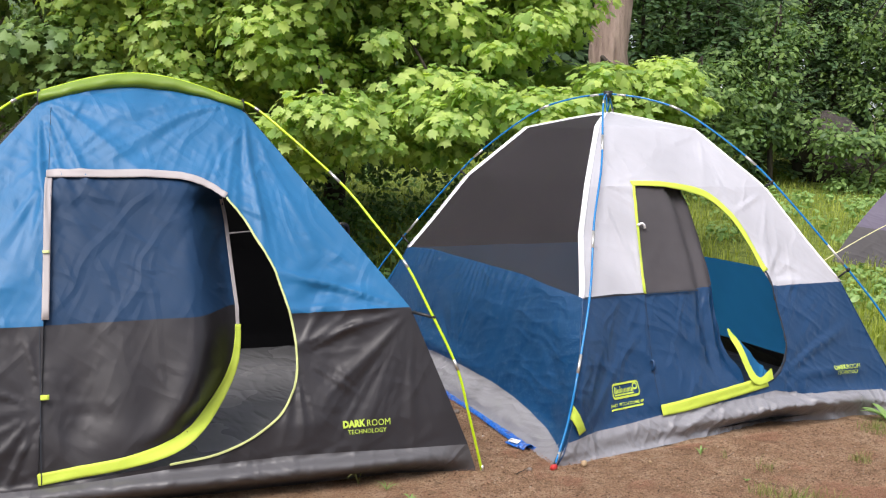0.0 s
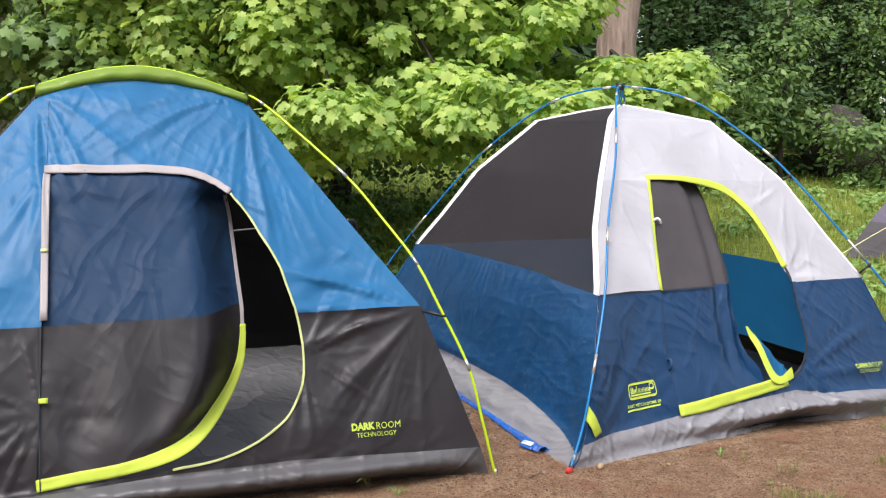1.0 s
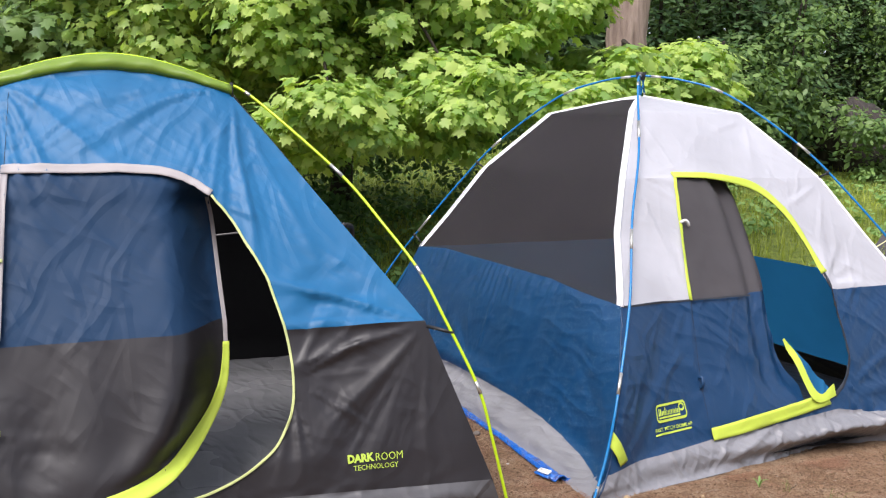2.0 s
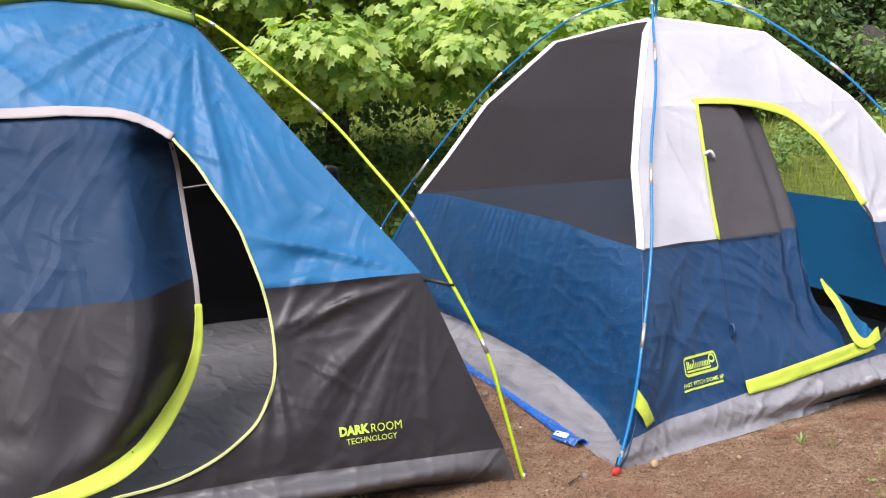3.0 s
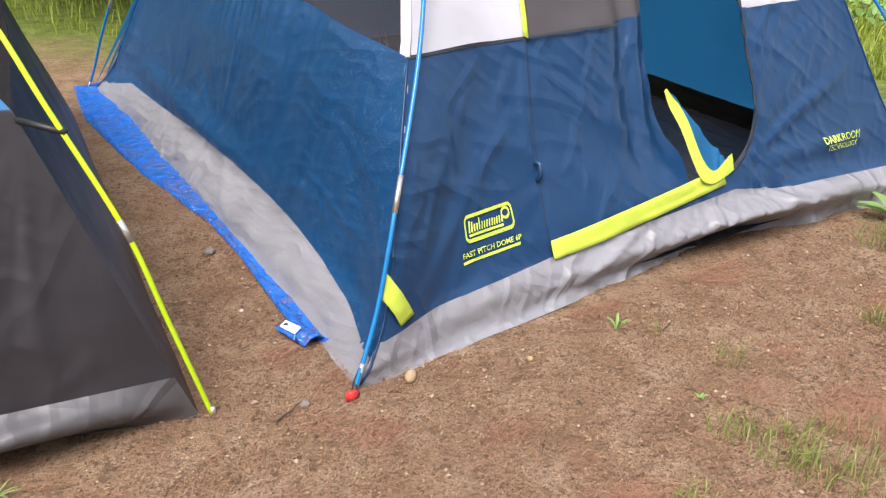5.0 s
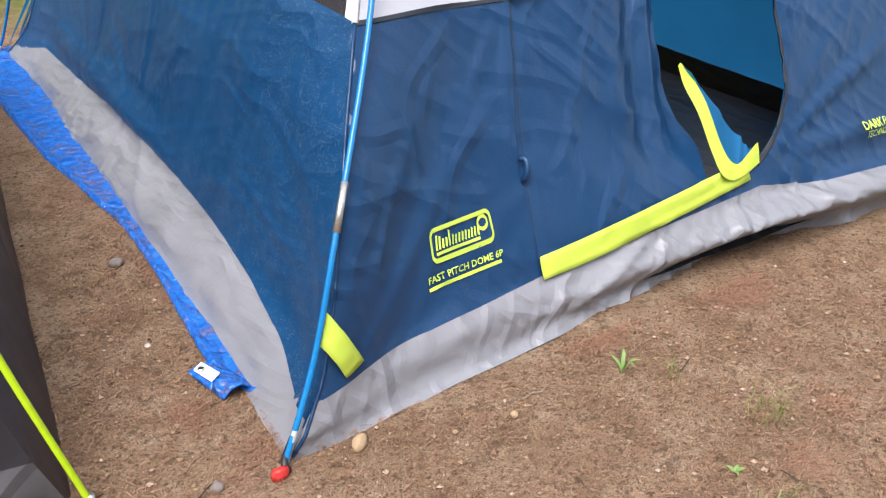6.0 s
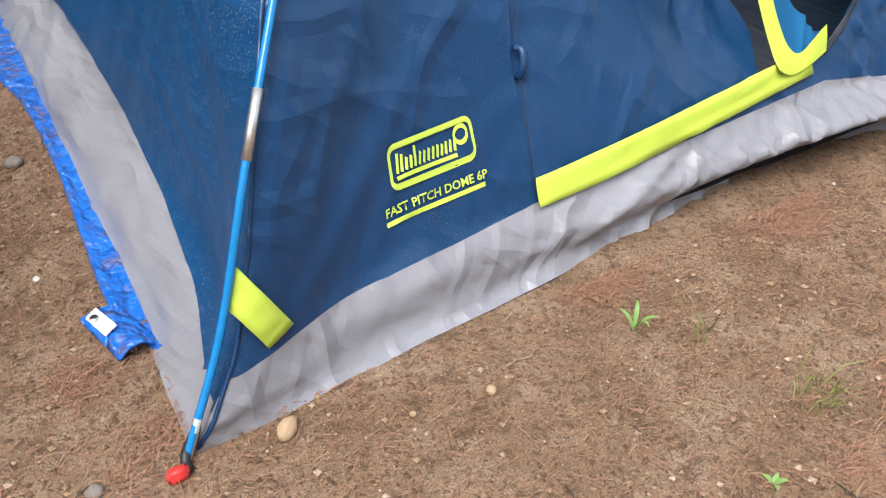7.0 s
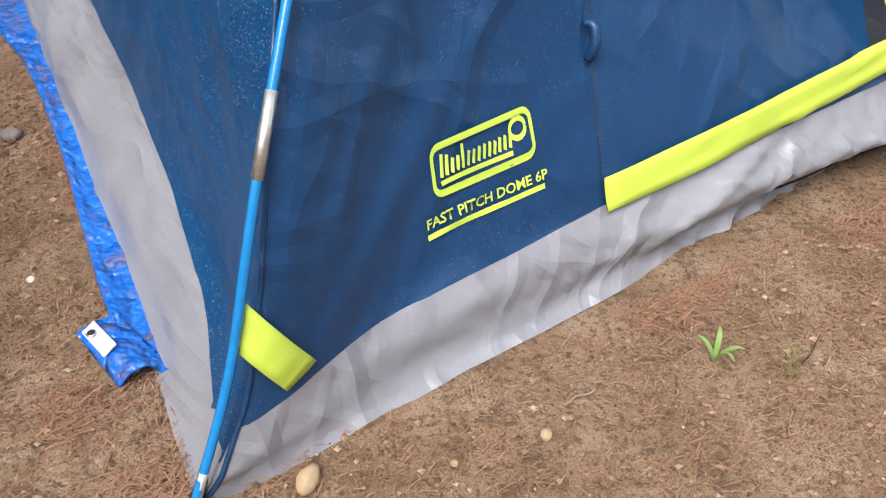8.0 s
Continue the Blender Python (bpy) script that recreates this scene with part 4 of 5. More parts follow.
    s = brow.modifiers.new("thick", "SOLIDIFY")
    s.thickness = 0.003
    for a in (1.0, 2.0):
        near = min(line, key=lambda q: abs((q - CORNER).dot(A) - a) + (5 if q.z < 1.5 else 0))
        tube("brow_strap", [side_front(a, TOP, 0.006) - Vector((0, 0, 0.02)), near + Vector((0, 0, 0.012))], 0.008, BLACK, tent, "black strap at the brow's end")
    for z, zp in ((0.77, 0.765),):
        for side in (0, 1):
            a0 = ridge_point(0 if side == 0 else 3, z)
            i = min(range(len(line) // 2), key=lambda k: abs(line[k].z - zp))
            a1 = line[i] if side == 0 else line[len(line) - 1 - i]
            tube("clip", [a0, a1 + (a1 - a0).normalized() * 0.01], 0.008, BLACK, tent, "black pole clip")
    a0 = ridge_point(0, 1.18)
    tube("side_toggle", spline([a0, a0 + B * 0.10 - A * 0.06 - Vector((0, 0, 0.02)), a0 + B * 0.12 - A * 0.07 - Vector((0, 0, 0.10))], 4), 0.012, CHARCOAL, tent, "dark toggle loop on the side")
    c = CORNER + A * 1.15 + B * 1.6
    tube("inner_cord", [c + Vector((0, 0, 1.02)), c - A * 0.35 + Vector((0, 0, 1.05))], 0.004, GREY_TAPE, tent)


dark_tent()


# ---- trees and undergrowth ----
LOBED = [(0.0, 0.0), (0.22, -0.06), (0.20, 0.13), (0.50, 0.22), (0.33, 0.40), (0.38, 0.68), (0.16, 0.62), (0.0, 1.0)]
BLADE = [(0.0, 0.0), (0.22, 0.3), (0.24, 0.6), (0.0, 1.0)]


def leaf_shape(kind):
    """One leaf folded along its midrib: points and faces."""
    side = LOBED if kind == "lobed" else BLADE
    n = len(side)
    pts = [(x, y, -0.22 * abs(x) - 0.10 * y * y) for x, y in side] + [(-x, y, -0.22 * abs(x) - 0.10 * y * y) for x, y in side[1:-1]]
    right = list(range(n))
    leftside = [0] + list(range(n, n + n - 2)) + [n - 1]
    return np.array(pts), [right, leftside[::-1]]


def leaf_mesh(name, spots, normals, sizes, kind, material, rng, parent=None, label=""):
    """Many leaves in one mesh, each turned at random about its own outward direction."""
    base, faces = leaf_shape(kind)
    k, n = len(spots), len(base)
    nz = normals / np.linalg.norm(normals, axis=1, keepdims=True)
    t = rng.normal(size=(k, 3))
    t[:, 2] -= 0.7
    t -= (t * nz).sum(1, keepdims=True) * nz
    t /= np.linalg.norm(t, axis=1, keepdims=True)
    s = np.cross(t, nz)
    pts = spots[:, None, :] + sizes[:, None, None] * (base[None, :, 0, None] * s[:, None, :] + base[None, :, 1, None] * t[:, None, :] + base[None, :, 2, None] * nz[:, None, :])
    me = bpy.data.meshes.new(name)
    me.vertices.add(k * n)
    me.vertices.foreach_set("co", pts.reshape(-1))
    per = sum(len(f) for f in faces)
    idx = np.concatenate([np.array(f) for f in faces])
    loops = (np.arange(k)[:, None] * n + idx[None, :]).reshape(-1)
    me.loops.add(k * per)
    me.loops.foreach_set("vertex_index", loops.astype(np.int32))
    starts = np.cumsum([0] + [len(f) for f in faces])[:-1]
    st = (np.arange(k)[:, None] * per + starts[None, :]).reshape(-1)
    me.polygons.add(k * len(faces))
    me.polygons.foreach_set("loop_start", st.astype(np.int32))
    me.update(calc_edges=True)
    me.validate()
    me.materials.append(material)
    ob = new(name, me)
    if parent is not None:
        ob.parent = parent
    if label:
        ob["label"] = label
    return ob


def clump_leaves(clumps, count, size, rng, droop=0.8):
    """Leaves near the skin of many lumps: spots, normals and sizes."""
    weights = np.array([r ** 2 for *_, r in clumps])
    pick = rng.choice(len(clumps), count, p=weights / weights.sum())
    c = np.array([k[:3] for k in clumps])[pick]
    r = np.array([k[3] for k in clumps])[pick]
    d = rng.normal(size=(count, 3))
    d /= np.linalg.norm(d, axis=1, keepdims=True)
    spots = c + d * (r * rng.uniform(0.45, 1.15, count))[:, None] * np.array([1.15, 1.0, 0.55])
    nrm = d * 0.8 + np.array([0, -0.25, droop]) + rng.normal(size=(count, 3)) * 0.35
    return spots, nrm, size * (0.55 + 0.85 * rng.uniform(0, 1, count) ** 1.5)


def trunk_data(x, y, height, r0, r1, rng, lean=0.02):
    z0 = ground_z(x, y) - 0.1
    n = 9
    pts = [Vector((x + lean * height * k / n + rng.normal() * 0.02 * r0 * 8, y + rng.normal() * 0.02, z0 + height * k / n)) for k in range(n + 1)]
    return pts, (lambda t: r0 * (1 - t) + r1 * t + 0.25 * r0 * max(0, 0.08 - t) / 0.08)


def tree(name, x, y, height, r0, clumps, count, size, leaf, bark, rng, label, kind="blade", lean=0.02, limbs=7):
    t = tagged(new(name), label, "tree" if "tree" in name else "shrub")
    pts, rad = trunk_data(x, y, height, r0, r0 * 0.3, rng, lean)
    v, f = tube_data(pts, rad, 12)
    for k in range(limbs):
        c = clumps[int(rng.integers(len(clumps)))]
        i = int(rng.integers(3, len(pts)))
        mid = pts[i].lerp(Vector(c[:3]), 0.5) + Vector((0, 0, 0.15))
        lv, lf = tube_data(spline([pts[i], mid, Vector(c[:3])], 4), lambda u, r=r0: r * 0.35 * (1 - u) + 0.008, 6)
        o = len(v)
        v += lv
        f += [tuple(a + o for a in q) for q in lf]
    obj("trunk", v, f, bark, t)
    s, n, z = clump_leaves(clumps, count, size, rng)
    leaf_mesh("crown", s, n, z, kind, leaf, rng, t)
    return t


def cloud(rng, centre, spread, number, radius):
    c, s = np.array(centre), np.array(spread)
    out = []
    while len(out) < number:
        d = rng.uniform(-1, 1, 3)
        if (d ** 2).sum() < 1:
            p = c + d * s
            out.append((p[0], p[1], p[2], radius * rng.uniform(0.6, 1.3)))
    return out


def hemlock(x, y, height, rng):
    """A young conifer: a straight stem, whorls of drooping boughs, flat sprays of needles along each."""
    t = tagged(new("hemlock_tree"), "young hemlock with flat drooping green sprays", "tree")
    pts, rad = trunk_data(x, y, height, 0.07, 0.012, rng, 0.0)
    v, f = tube_data(pts, rad, 8)
    z0 = ground_z(x, y)
    spots, normals, sizes = [], [], []
    h = 0.3
    while h < height:
        reach = 0.25 + 1.5 * (1 - h / height) ** 0.8
        a0 = rng.uniform(0, 6.28)
        for k in range(5):
            a = a0 + k * 1.257 + rng.normal() * 0.2
            r = reach * rng.uniform(0.7, 1.15)
            d = Vector((math.cos(a), math.sin(a), 0))
            base = Vector((x, y, z0 + h))
            bough = [base + d * (r * q) + Vector((0, 0, 0.10 * r * q - 0.38 * r * q * q)) for q in (0, 0.35, 0.7, 1.0)]
            bv, bf = tube_data(bough, lambda u: 0.014 * (1 - u) + 0.003, 5)
            o = len(v)
            v += bv
            f += [tuple(i + o for i in g) for g in bf]
            side = Vector((-d.y, d.x, 0))
            for i in range(int(34 * r) + 6):
                q = rng.uniform(0.12, 1.05)
                p = base + d * (r * q) + Vector((0, 0, 0.10 * r * q - 0.38 * r * q * q)) + side * (rng.normal() * 0.17 * r * (1.15 - q)) + Vector((0, 0, rng.normal() * 0.025))
                spots.append(tuple(p))
                normals.append((rng.normal() * 0.3 + 0.25 * d.x, rng.normal() * 0.3 + 0.25 * d.y - 0.25, 1.0))
                sizes.append(rng.uniform(0.09, 0.20))
        h += rng.uniform(0.20, 0.34)
    obj("trunk", v, f, BARK_DARK, t)
    leaf_mesh("crown", np.array(spots), np.array(normals), np.array(sizes), "blade", SPRUCE, rng, t)


def woods():
    rng = np.random.default_rng(7)
    # overhanging maple behind the tents
    lumps = cloud(rng, (-1.5, 9.9, 3.2), (2.75, 1.4, 1.7), 160, 0.42) + cloud(rng, (0.2, 9.2, 2.05), (1.5, 0.9, 0.55), 30, 0.34) + cloud(rng, (-0.8, 8.9, 1.72), (1.35, 0.8, 0.42), 38, 0.30)
    tree("maple_tree", -2.3, 11.4, 5.0, 0.14, lumps, 58000, 0.118, MAPLE, BARK_DARK, rng, "bright green leafy maple overhanging the clearing", "lobed", 0.01, 16)
    lumps = cloud(rng, (1.95, 11.0, 2.2), (1.15, 1.0, 0.42), 30, 0.30)
    tree("maple_tree", 1.8, 11.6, 2.6, 0.06, lumps, 7500, 0.115, MAPLE, BARK_DARK, rng, "bright green maple sapling behind the silver tent", "lobed", 0.0, 8)
    lumps = cloud(rng, (-5.2, 10.8, 3.4), (2.4, 1.6, 1.8), 44, 0.55)
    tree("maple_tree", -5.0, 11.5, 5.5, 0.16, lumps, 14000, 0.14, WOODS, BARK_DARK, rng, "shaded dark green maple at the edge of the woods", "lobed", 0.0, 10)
    lumps = cloud(rng, (-2.6, 12.8, 4.4), (3.7, 1.2, 2.4), 60, 0.7)
    tree("maple_tree", -2.0, 13.6, 7.0, 0.16, lumps, 14000, 0.17, WOODS, BARK_DARK, rng, "tall maple in the woods behind the clearing", "lobed", 0.0, 10)
    # the big trunk
    big = tagged(new("tree"), "thick grey-brown trunk of an old forest tree", "tree")
    pts, rad = trunk_data(2.55, 15.6, 12.0, 0.36, 0.25, rng, 0.005)
    v, f = tube_data(pts, rad, 20)
    obj("trunk", v, f, BARK, big)
    s, n, z = clump_leaves(cloud(rng, (2.6, 16.4, 11.0), (4, 4, 2.5), 50, 1.0), 6000, 0.22, rng)
    leaf_mesh("crown", s, n, z, "blade", WOODS, rng, big)
    # saplings and trees along the clearing's far edge
    spots = [(4.3, 16.4, 2.6, 0.05, 0.8), (6.0, 17.5, 3.6, 0.06, 1.0), (9.4, 17.4, 1.4, 0.03, 0.9), (7.7, 16.9, 1.5, 0.03, 0.9), (4.6, 19.0, 6.0, 0.09, 1.2), (9.5, 19.5, 5.0, 0.07, 1.3), (11.5, 19.0, 3.0, 0.05, 1.1), (5.2, 21.5, 7.0, 0.10, 1.7), (8.6, 23.0, 8.0, 0.11, 1.9), (12.5, 23.0, 7.5, 0.1, 1.8), (15.0, 21.0, 6.0, 0.09, 1.6), (-4.5, 17.0, 8.0, 0.12, 2.0), (-8.0, 15.0, 8.0, 0.12, 2.0)]
    for x, y, h, r, s in spots:
        gz = ground_z(x, y)
        lumps = cloud(rng, (x, y, gz + h * 0.55), (s, s, h * 0.45), int(10 + 5 * h), 0.34 + 0.05 * h)
        tree("forest_tree", x, y, h, r, lumps, int(1500 + 420 * h), 0.13, WOODS if rng.uniform() < 0.7 else SHADED_LEAF, BARK_DARK, rng, "young broadleaf tree at the edge of the woods", "blade", 0.0, 8)
    # hemlocks with flat drooping sprays
    for x, y, h in ((5.0, 18.2, 5.5), (6.3, 19.3, 6.5), (10.2, 20.2, 7.0), (11.6, 18.4, 6.0), (12.8, 20.5, 7.0), (8.7, 21.4, 7.5), (3.6, 18.6, 6.0)):
        hemlock(x, y, h, rng)
    # thin bare trunks inside the woods
    for k in range(16):
        x, y = -10 + 30 * rng.uniform(), 20 + 12 * rng.uniform()
        t = tagged(new("forest_tree"), "slim dark trunk standing deep in the woods", "tree")
        pts, rad = trunk_data(x, y, 13, rng.uniform(0.08, 0.2), 0.05, rng, rng.normal() * 0.01)
        v, f = tube_data(pts, rad, 8)
        obj("trunk", v, f, BARK_DARK, t)
        s, n, z = clump_leaves(cloud(rng, (x, y, 9.0), (1.8, 1.8, 4.0), 16, 0.8), 1500, 0.25, rng)
        leaf_mesh("crown", s, n, z, "blade", CONIFER, rng, t)
    # deep woods as a dense mass of leaves
    lumps = []
    for k in range(700):
        a = rng.uniform(-1, 1)
        x = 2 + a * 30
        y = 24 + rng.uniform(0, 9) - 0.006 * x * x
        lumps.append((x, y, ground_z(x, y) + 11 * rng.uniform() ** 1.3, rng.uniform(0.8, 1.9)))
    s, n, z = clump_leaves(lumps, 130000, 0.42, rng)
    ob = leaf_mesh("far_woods", s, n, z, "blade", CONIFER, rng)
    tagged(ob, "dense dark green woods closing the clearing", "woods", kind="stuff")
    # undergrowth beneath the maple, its shade put into the leaf colour
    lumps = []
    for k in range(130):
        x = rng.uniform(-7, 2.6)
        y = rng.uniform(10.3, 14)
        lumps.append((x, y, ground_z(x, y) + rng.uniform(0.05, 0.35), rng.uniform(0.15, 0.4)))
    # taller lumps added behind to deepen the shade under the crown
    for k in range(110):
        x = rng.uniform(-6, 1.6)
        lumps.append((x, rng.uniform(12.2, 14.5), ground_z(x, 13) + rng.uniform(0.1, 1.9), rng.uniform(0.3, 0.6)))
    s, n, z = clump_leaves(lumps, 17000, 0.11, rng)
    ob = leaf_mesh("undergrowth", s, n, z, "blade", SHADED_LEAF, rng)
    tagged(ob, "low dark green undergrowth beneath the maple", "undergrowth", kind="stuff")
    # unseen woods round the camera's back, added to shape skylight and reflections
    lumps = []
    for k in range(260):
        a = rng.uniform(math.pi * 1.18, math.pi * 1.95)
        r = rng.uniform(15, 20)
        x, y = r * math.cos(a), 4 + r * math.sin(a)
        lumps.append((x, y, rng.uniform(0.3, 8), rng.uniform(0.9, 1.8)))
    s, n, z = clump_leaves(lumps, 20000, 0.5, rng)
    ob = leaf_mesh("woods_behind", s, n, z, "blade", CONIFER, rng)
    tagged(ob, "dark green woods on the near side of the clearing", "woods", kind="stuff")


woods()


def blades(name, spots, heights, width, material, rng, label, category, bend=0.5):
    """Grass: each blade a bent tapering strip."""
    k = len(spots)
    a = rng.uniform(0, 2 * math.pi, k)
    d = np.stack([np.cos(a), np.sin(a), np.zeros(k)], 1)
    s = np.stack([-np.sin(a), np.cos(a), np.zeros(k)], 1)
    h = heights[:, None]
    lean = (rng.uniform(0.1, 1.0, k) * bend)[:, None]
    up = np.array([0, 0, 1.0])
    w = width * rng.uniform(0.6, 1.3, k)[:, None]
    p = [spots - s * w, spots + s * w, spots + up * h * 0.55 + d * h * lean * 0.3 + s * w * 0.8, spots + up * h * 0.55 + d * h * lean * 0.3 - s * w * 0.8, spots + up * h * (1 - 0.35 * lean) + d * h * lean]
    pts = np.stack(p, 1).reshape(-1, 3)
    faces = [(5 * i, 5 * i + 1, 5 * i + 2, 5 * i + 3) for i in range(k)] + [(5 * i + 3, 5 * i + 2, 5 * i + 4) for i in range(k)]
    ob = obj(name, pts, faces, material, smooth=False)
    return tagged(ob, label, category, kind="stuff")


def meadow():
    rng = np.random.default_rng(11)
    pts = []
    while len(pts) < 42000:
        y = 7.2 + 15 * rng.uniform() ** 1.6
        x = rng.uniform(-6, 3 + y * 0.75)
        if y + 0.35 * x < 7.9 + 0.9 * rng.uniform():
            continue
        pts.append((x, y, ground_z(x, y) - 0.01))
    p = np.array(pts)
    blades("meadow_grass", p, rng.uniform(0.06, 0.24, len(p)), 0.006, GRASS, rng, "long green grass behind the tents", "grass", 0.8)
    # leafy herbs among the grass
    lumps = []
    while len(lumps) < 420:
        y = 8.2 + 11 * rng.uniform() ** 1.3
        x = rng.uniform(-3, 3 + y * 0.7)
        if noise.noise((x * 0.5, y * 0.5, 6)) < -0.1 or y + 0.35 * x < 9.2:
            continue
        lumps.append((x, y, ground_z(x, y) + rng.uniform(0.08, 0.22), rng.uniform(0.10, 0.26)))
    s, n, z = clump_leaves(lumps, 15000, 0.085, rng)
    tagged(leaf_mesh("meadow_herbs", s, n, z, "blade", HERB, rng), "leafy green herbs growing among the meadow grass", "herbs", kind="stuff")
    # tufts round the tents
    tufts = [(1.84, 3.90, 0.17, 260), (1.70, 3.98, 0.09, 110), (1.60, 4.06, 0.06, 60), (1.42, 3.78, 0.07, 110), (2.0, 3.6, 0.2, 240), (2.27, 4.56, 0.06, 50), (2.62, 5.1, 0.12, 160), (2.9, 5.3, 0.15, 220), (1.72, 4.37, 0.05, 34), (1.9, 3.2, 0.25, 260), (1.55, 4.52, 0.02, 8), (3.2, 4.6, 0.35, 500), (2.6, 4.1, 0.3, 260)]
    pts, hs = [], []
    for x, y, r, n in tufts:
        for k in range(n):
            a, q = rng.uniform(0, 6.283), r * math.sqrt(rng.uniform())
            pts.append((x + q * math.cos(a), y + q * math.sin(a), ground_z(x, y)))
            hs.append(rng.uniform(0.025, 0.085))
    blades("grass_tufts", np.array(pts), np.array(hs), 0.0016, GRASS_DRY, rng, "thin dry grass tufts on the bare earth", "grass", 1.0)


meadow()


# ---- things on the ground ----
def in_tent(x, y, pad=0.0):
    p = Vector((x, y, 0))
    a, b = (p - FOOT).dot(U), (p - FOOT).dot(V)
    c, d = (p - CORNER).dot(A), (p - CORNER).dot(B)
    return (-pad < a < TW + pad and -pad < b < TD + pad) or (-pad < c < SW + pad and -pad < d < SD + pad)


def tarp():
    """The blue sheet under the tent, with its hemmed edge showing and one corner folded out."""
    m = Mat("blue_tarpaulin")
    n1 = m.noise(35, 4, 0.6)
    fold = m.math("ABSOLUTE", m.math("SUBTRACT", m.noise(14, 3), 0.5))
    soiled = m.ramp(m.noise(22, 5, 0.7), (0.52, (0, 0, 0)), (0.68, (0.7, 0.7, 0.7)))
    blue = m.mix(soiled, m.ramp(n1, (0.3, (0.005, 0.085, 0.38)), (0.7, (0.02, 0.16, 0.60))), (0.14, 0.10, 0.09, 1))
    cloth = m.set(color=blue, rough=0.28, spec=0.5, normal=m.bump(fold, 1.0, 0.05, m.bump(m.noise(60, 3), 0.5, 0.006)))
    t = tagged(new("tarpaulin"), "bright blue tarpaulin lying under the tent's edge", "tarpaulin")
    edge = [(0.20, 0.05), (0.28, 0.01), (0.36, -0.02), (0.50, -0.020), (0.69, -0.010), (0.88, 0.0), (1.10, 0.0), (1.28, -0.008), (1.42, -0.034), (1.6, -0.052), (1.86, -0.098), (2.29, -0.124), (2.77, -0.148), (3.3, -0.09)]
    vv, ff = [], []
    rows, cols = 110, 16
    for j in range(rows + 1):
        v = 0.20 + 3.1 * j / rows
        u0 = interp(v, edge)
        for i in range(cols + 1):
            k = i / cols
            u = u0 + (0.34 - u0) * k ** 1.5
            roll = 0.016 * math.exp(-((k - 0.06) / 0.06) ** 2)
            z = 0.010 + roll * (0.7 + 0.6 * noise.noise((v * 16, 1, 1))) + 0.016 * max(0, noise.noise((u * 22, v * 14, 2))) * (1 - k) + 0.03 * smooth01((v - 1.9) / 0.6) * max(0, noise.noise((u * 9, v * 5, 9)) + 0.3) * (1 - k)
            vv.append(FOOT + U * u + V * v + Vector((0, 0, z if i else 0.004)))
    for j in range(rows):
        for i in range(cols):
            a = j * (cols + 1) + i
            ff.append((a, a + 1, a + cols + 2, a + cols + 1))
    obj("sheet", vv, ff, cloth, t)
    # folded corner
    q = [(-0.076, 0.388), (-0.042, 0.250), (0.040, 0.255), (-0.005, 0.40)]
    vv, ff = [], []
    n = 12
    for j in range(n + 1):
        for i in range(n + 1):
            s, r = i / n, j / n
            a = Vector(q[0]).lerp(Vector(q[1]), s)
            b = Vector(q[3]).lerp(Vector(q[2]), s)
            p = a.lerp(b, r)
            z = 0.014 + 0.024 * math.sin(math.pi * min(1, r * 1.1)) * (0.4 + 0.6 * s) + 0.006 * noise.noise((p.x * 40, p.y * 40, 4))
            vv.append(FOOT + U * p.x + V * p.y + Vector((0, 0, z)))
    ff = [(j * (n + 1) + i, j * (n + 1) + i + 1, (j + 1) * (n + 1) + i + 1, (j + 1) * (n + 1) + i) for j in range(n) for i in range(n)]
    corner = obj("folded_corner", vv, ff, cloth, t, "folded blue corner")
    s = corner.modifiers.new("thick", "SOLIDIFY")
    s.thickness = 0.004

    def spot(u, v, z):
        return FOOT + U * u + V * v + Vector((0, 0, z))

    lab = [spot(-0.066, 0.374, 0.027), spot(-0.047, 0.305, 0.032), spot(-0.024, 0.311, 0.043), spot(-0.044, 0.380, 0.037)]
    obj("patch", lab + [p - Vector((0, 0, 0.003)) for p in lab], [(0, 1, 2, 3), (7, 6, 5, 4)], plain("white_patch", (0.75, 0.77, 0.8), 0.5), corner, "white corner patch", smooth=False)
    bm = bmesh.new()
    bmesh.ops.create_cone(bm, cap_ends=False, segments=16, radius1=0.0095, radius2=0.007, depth=0.003)
    g = part("grommet", bm, STEEL, corner, "metal grommet ring")
    g.location = spot(-0.053, 0.357, 0.037)
    bm = bmesh.new()
    bmesh.ops.create_circle(bm, cap_ends=True, segments=14, radius=0.0068)
    g = part("eyelet_hole", bm, BLACK, corner)
    g.location = spot(-0.053, 0.357, 0.0372)


tarp()


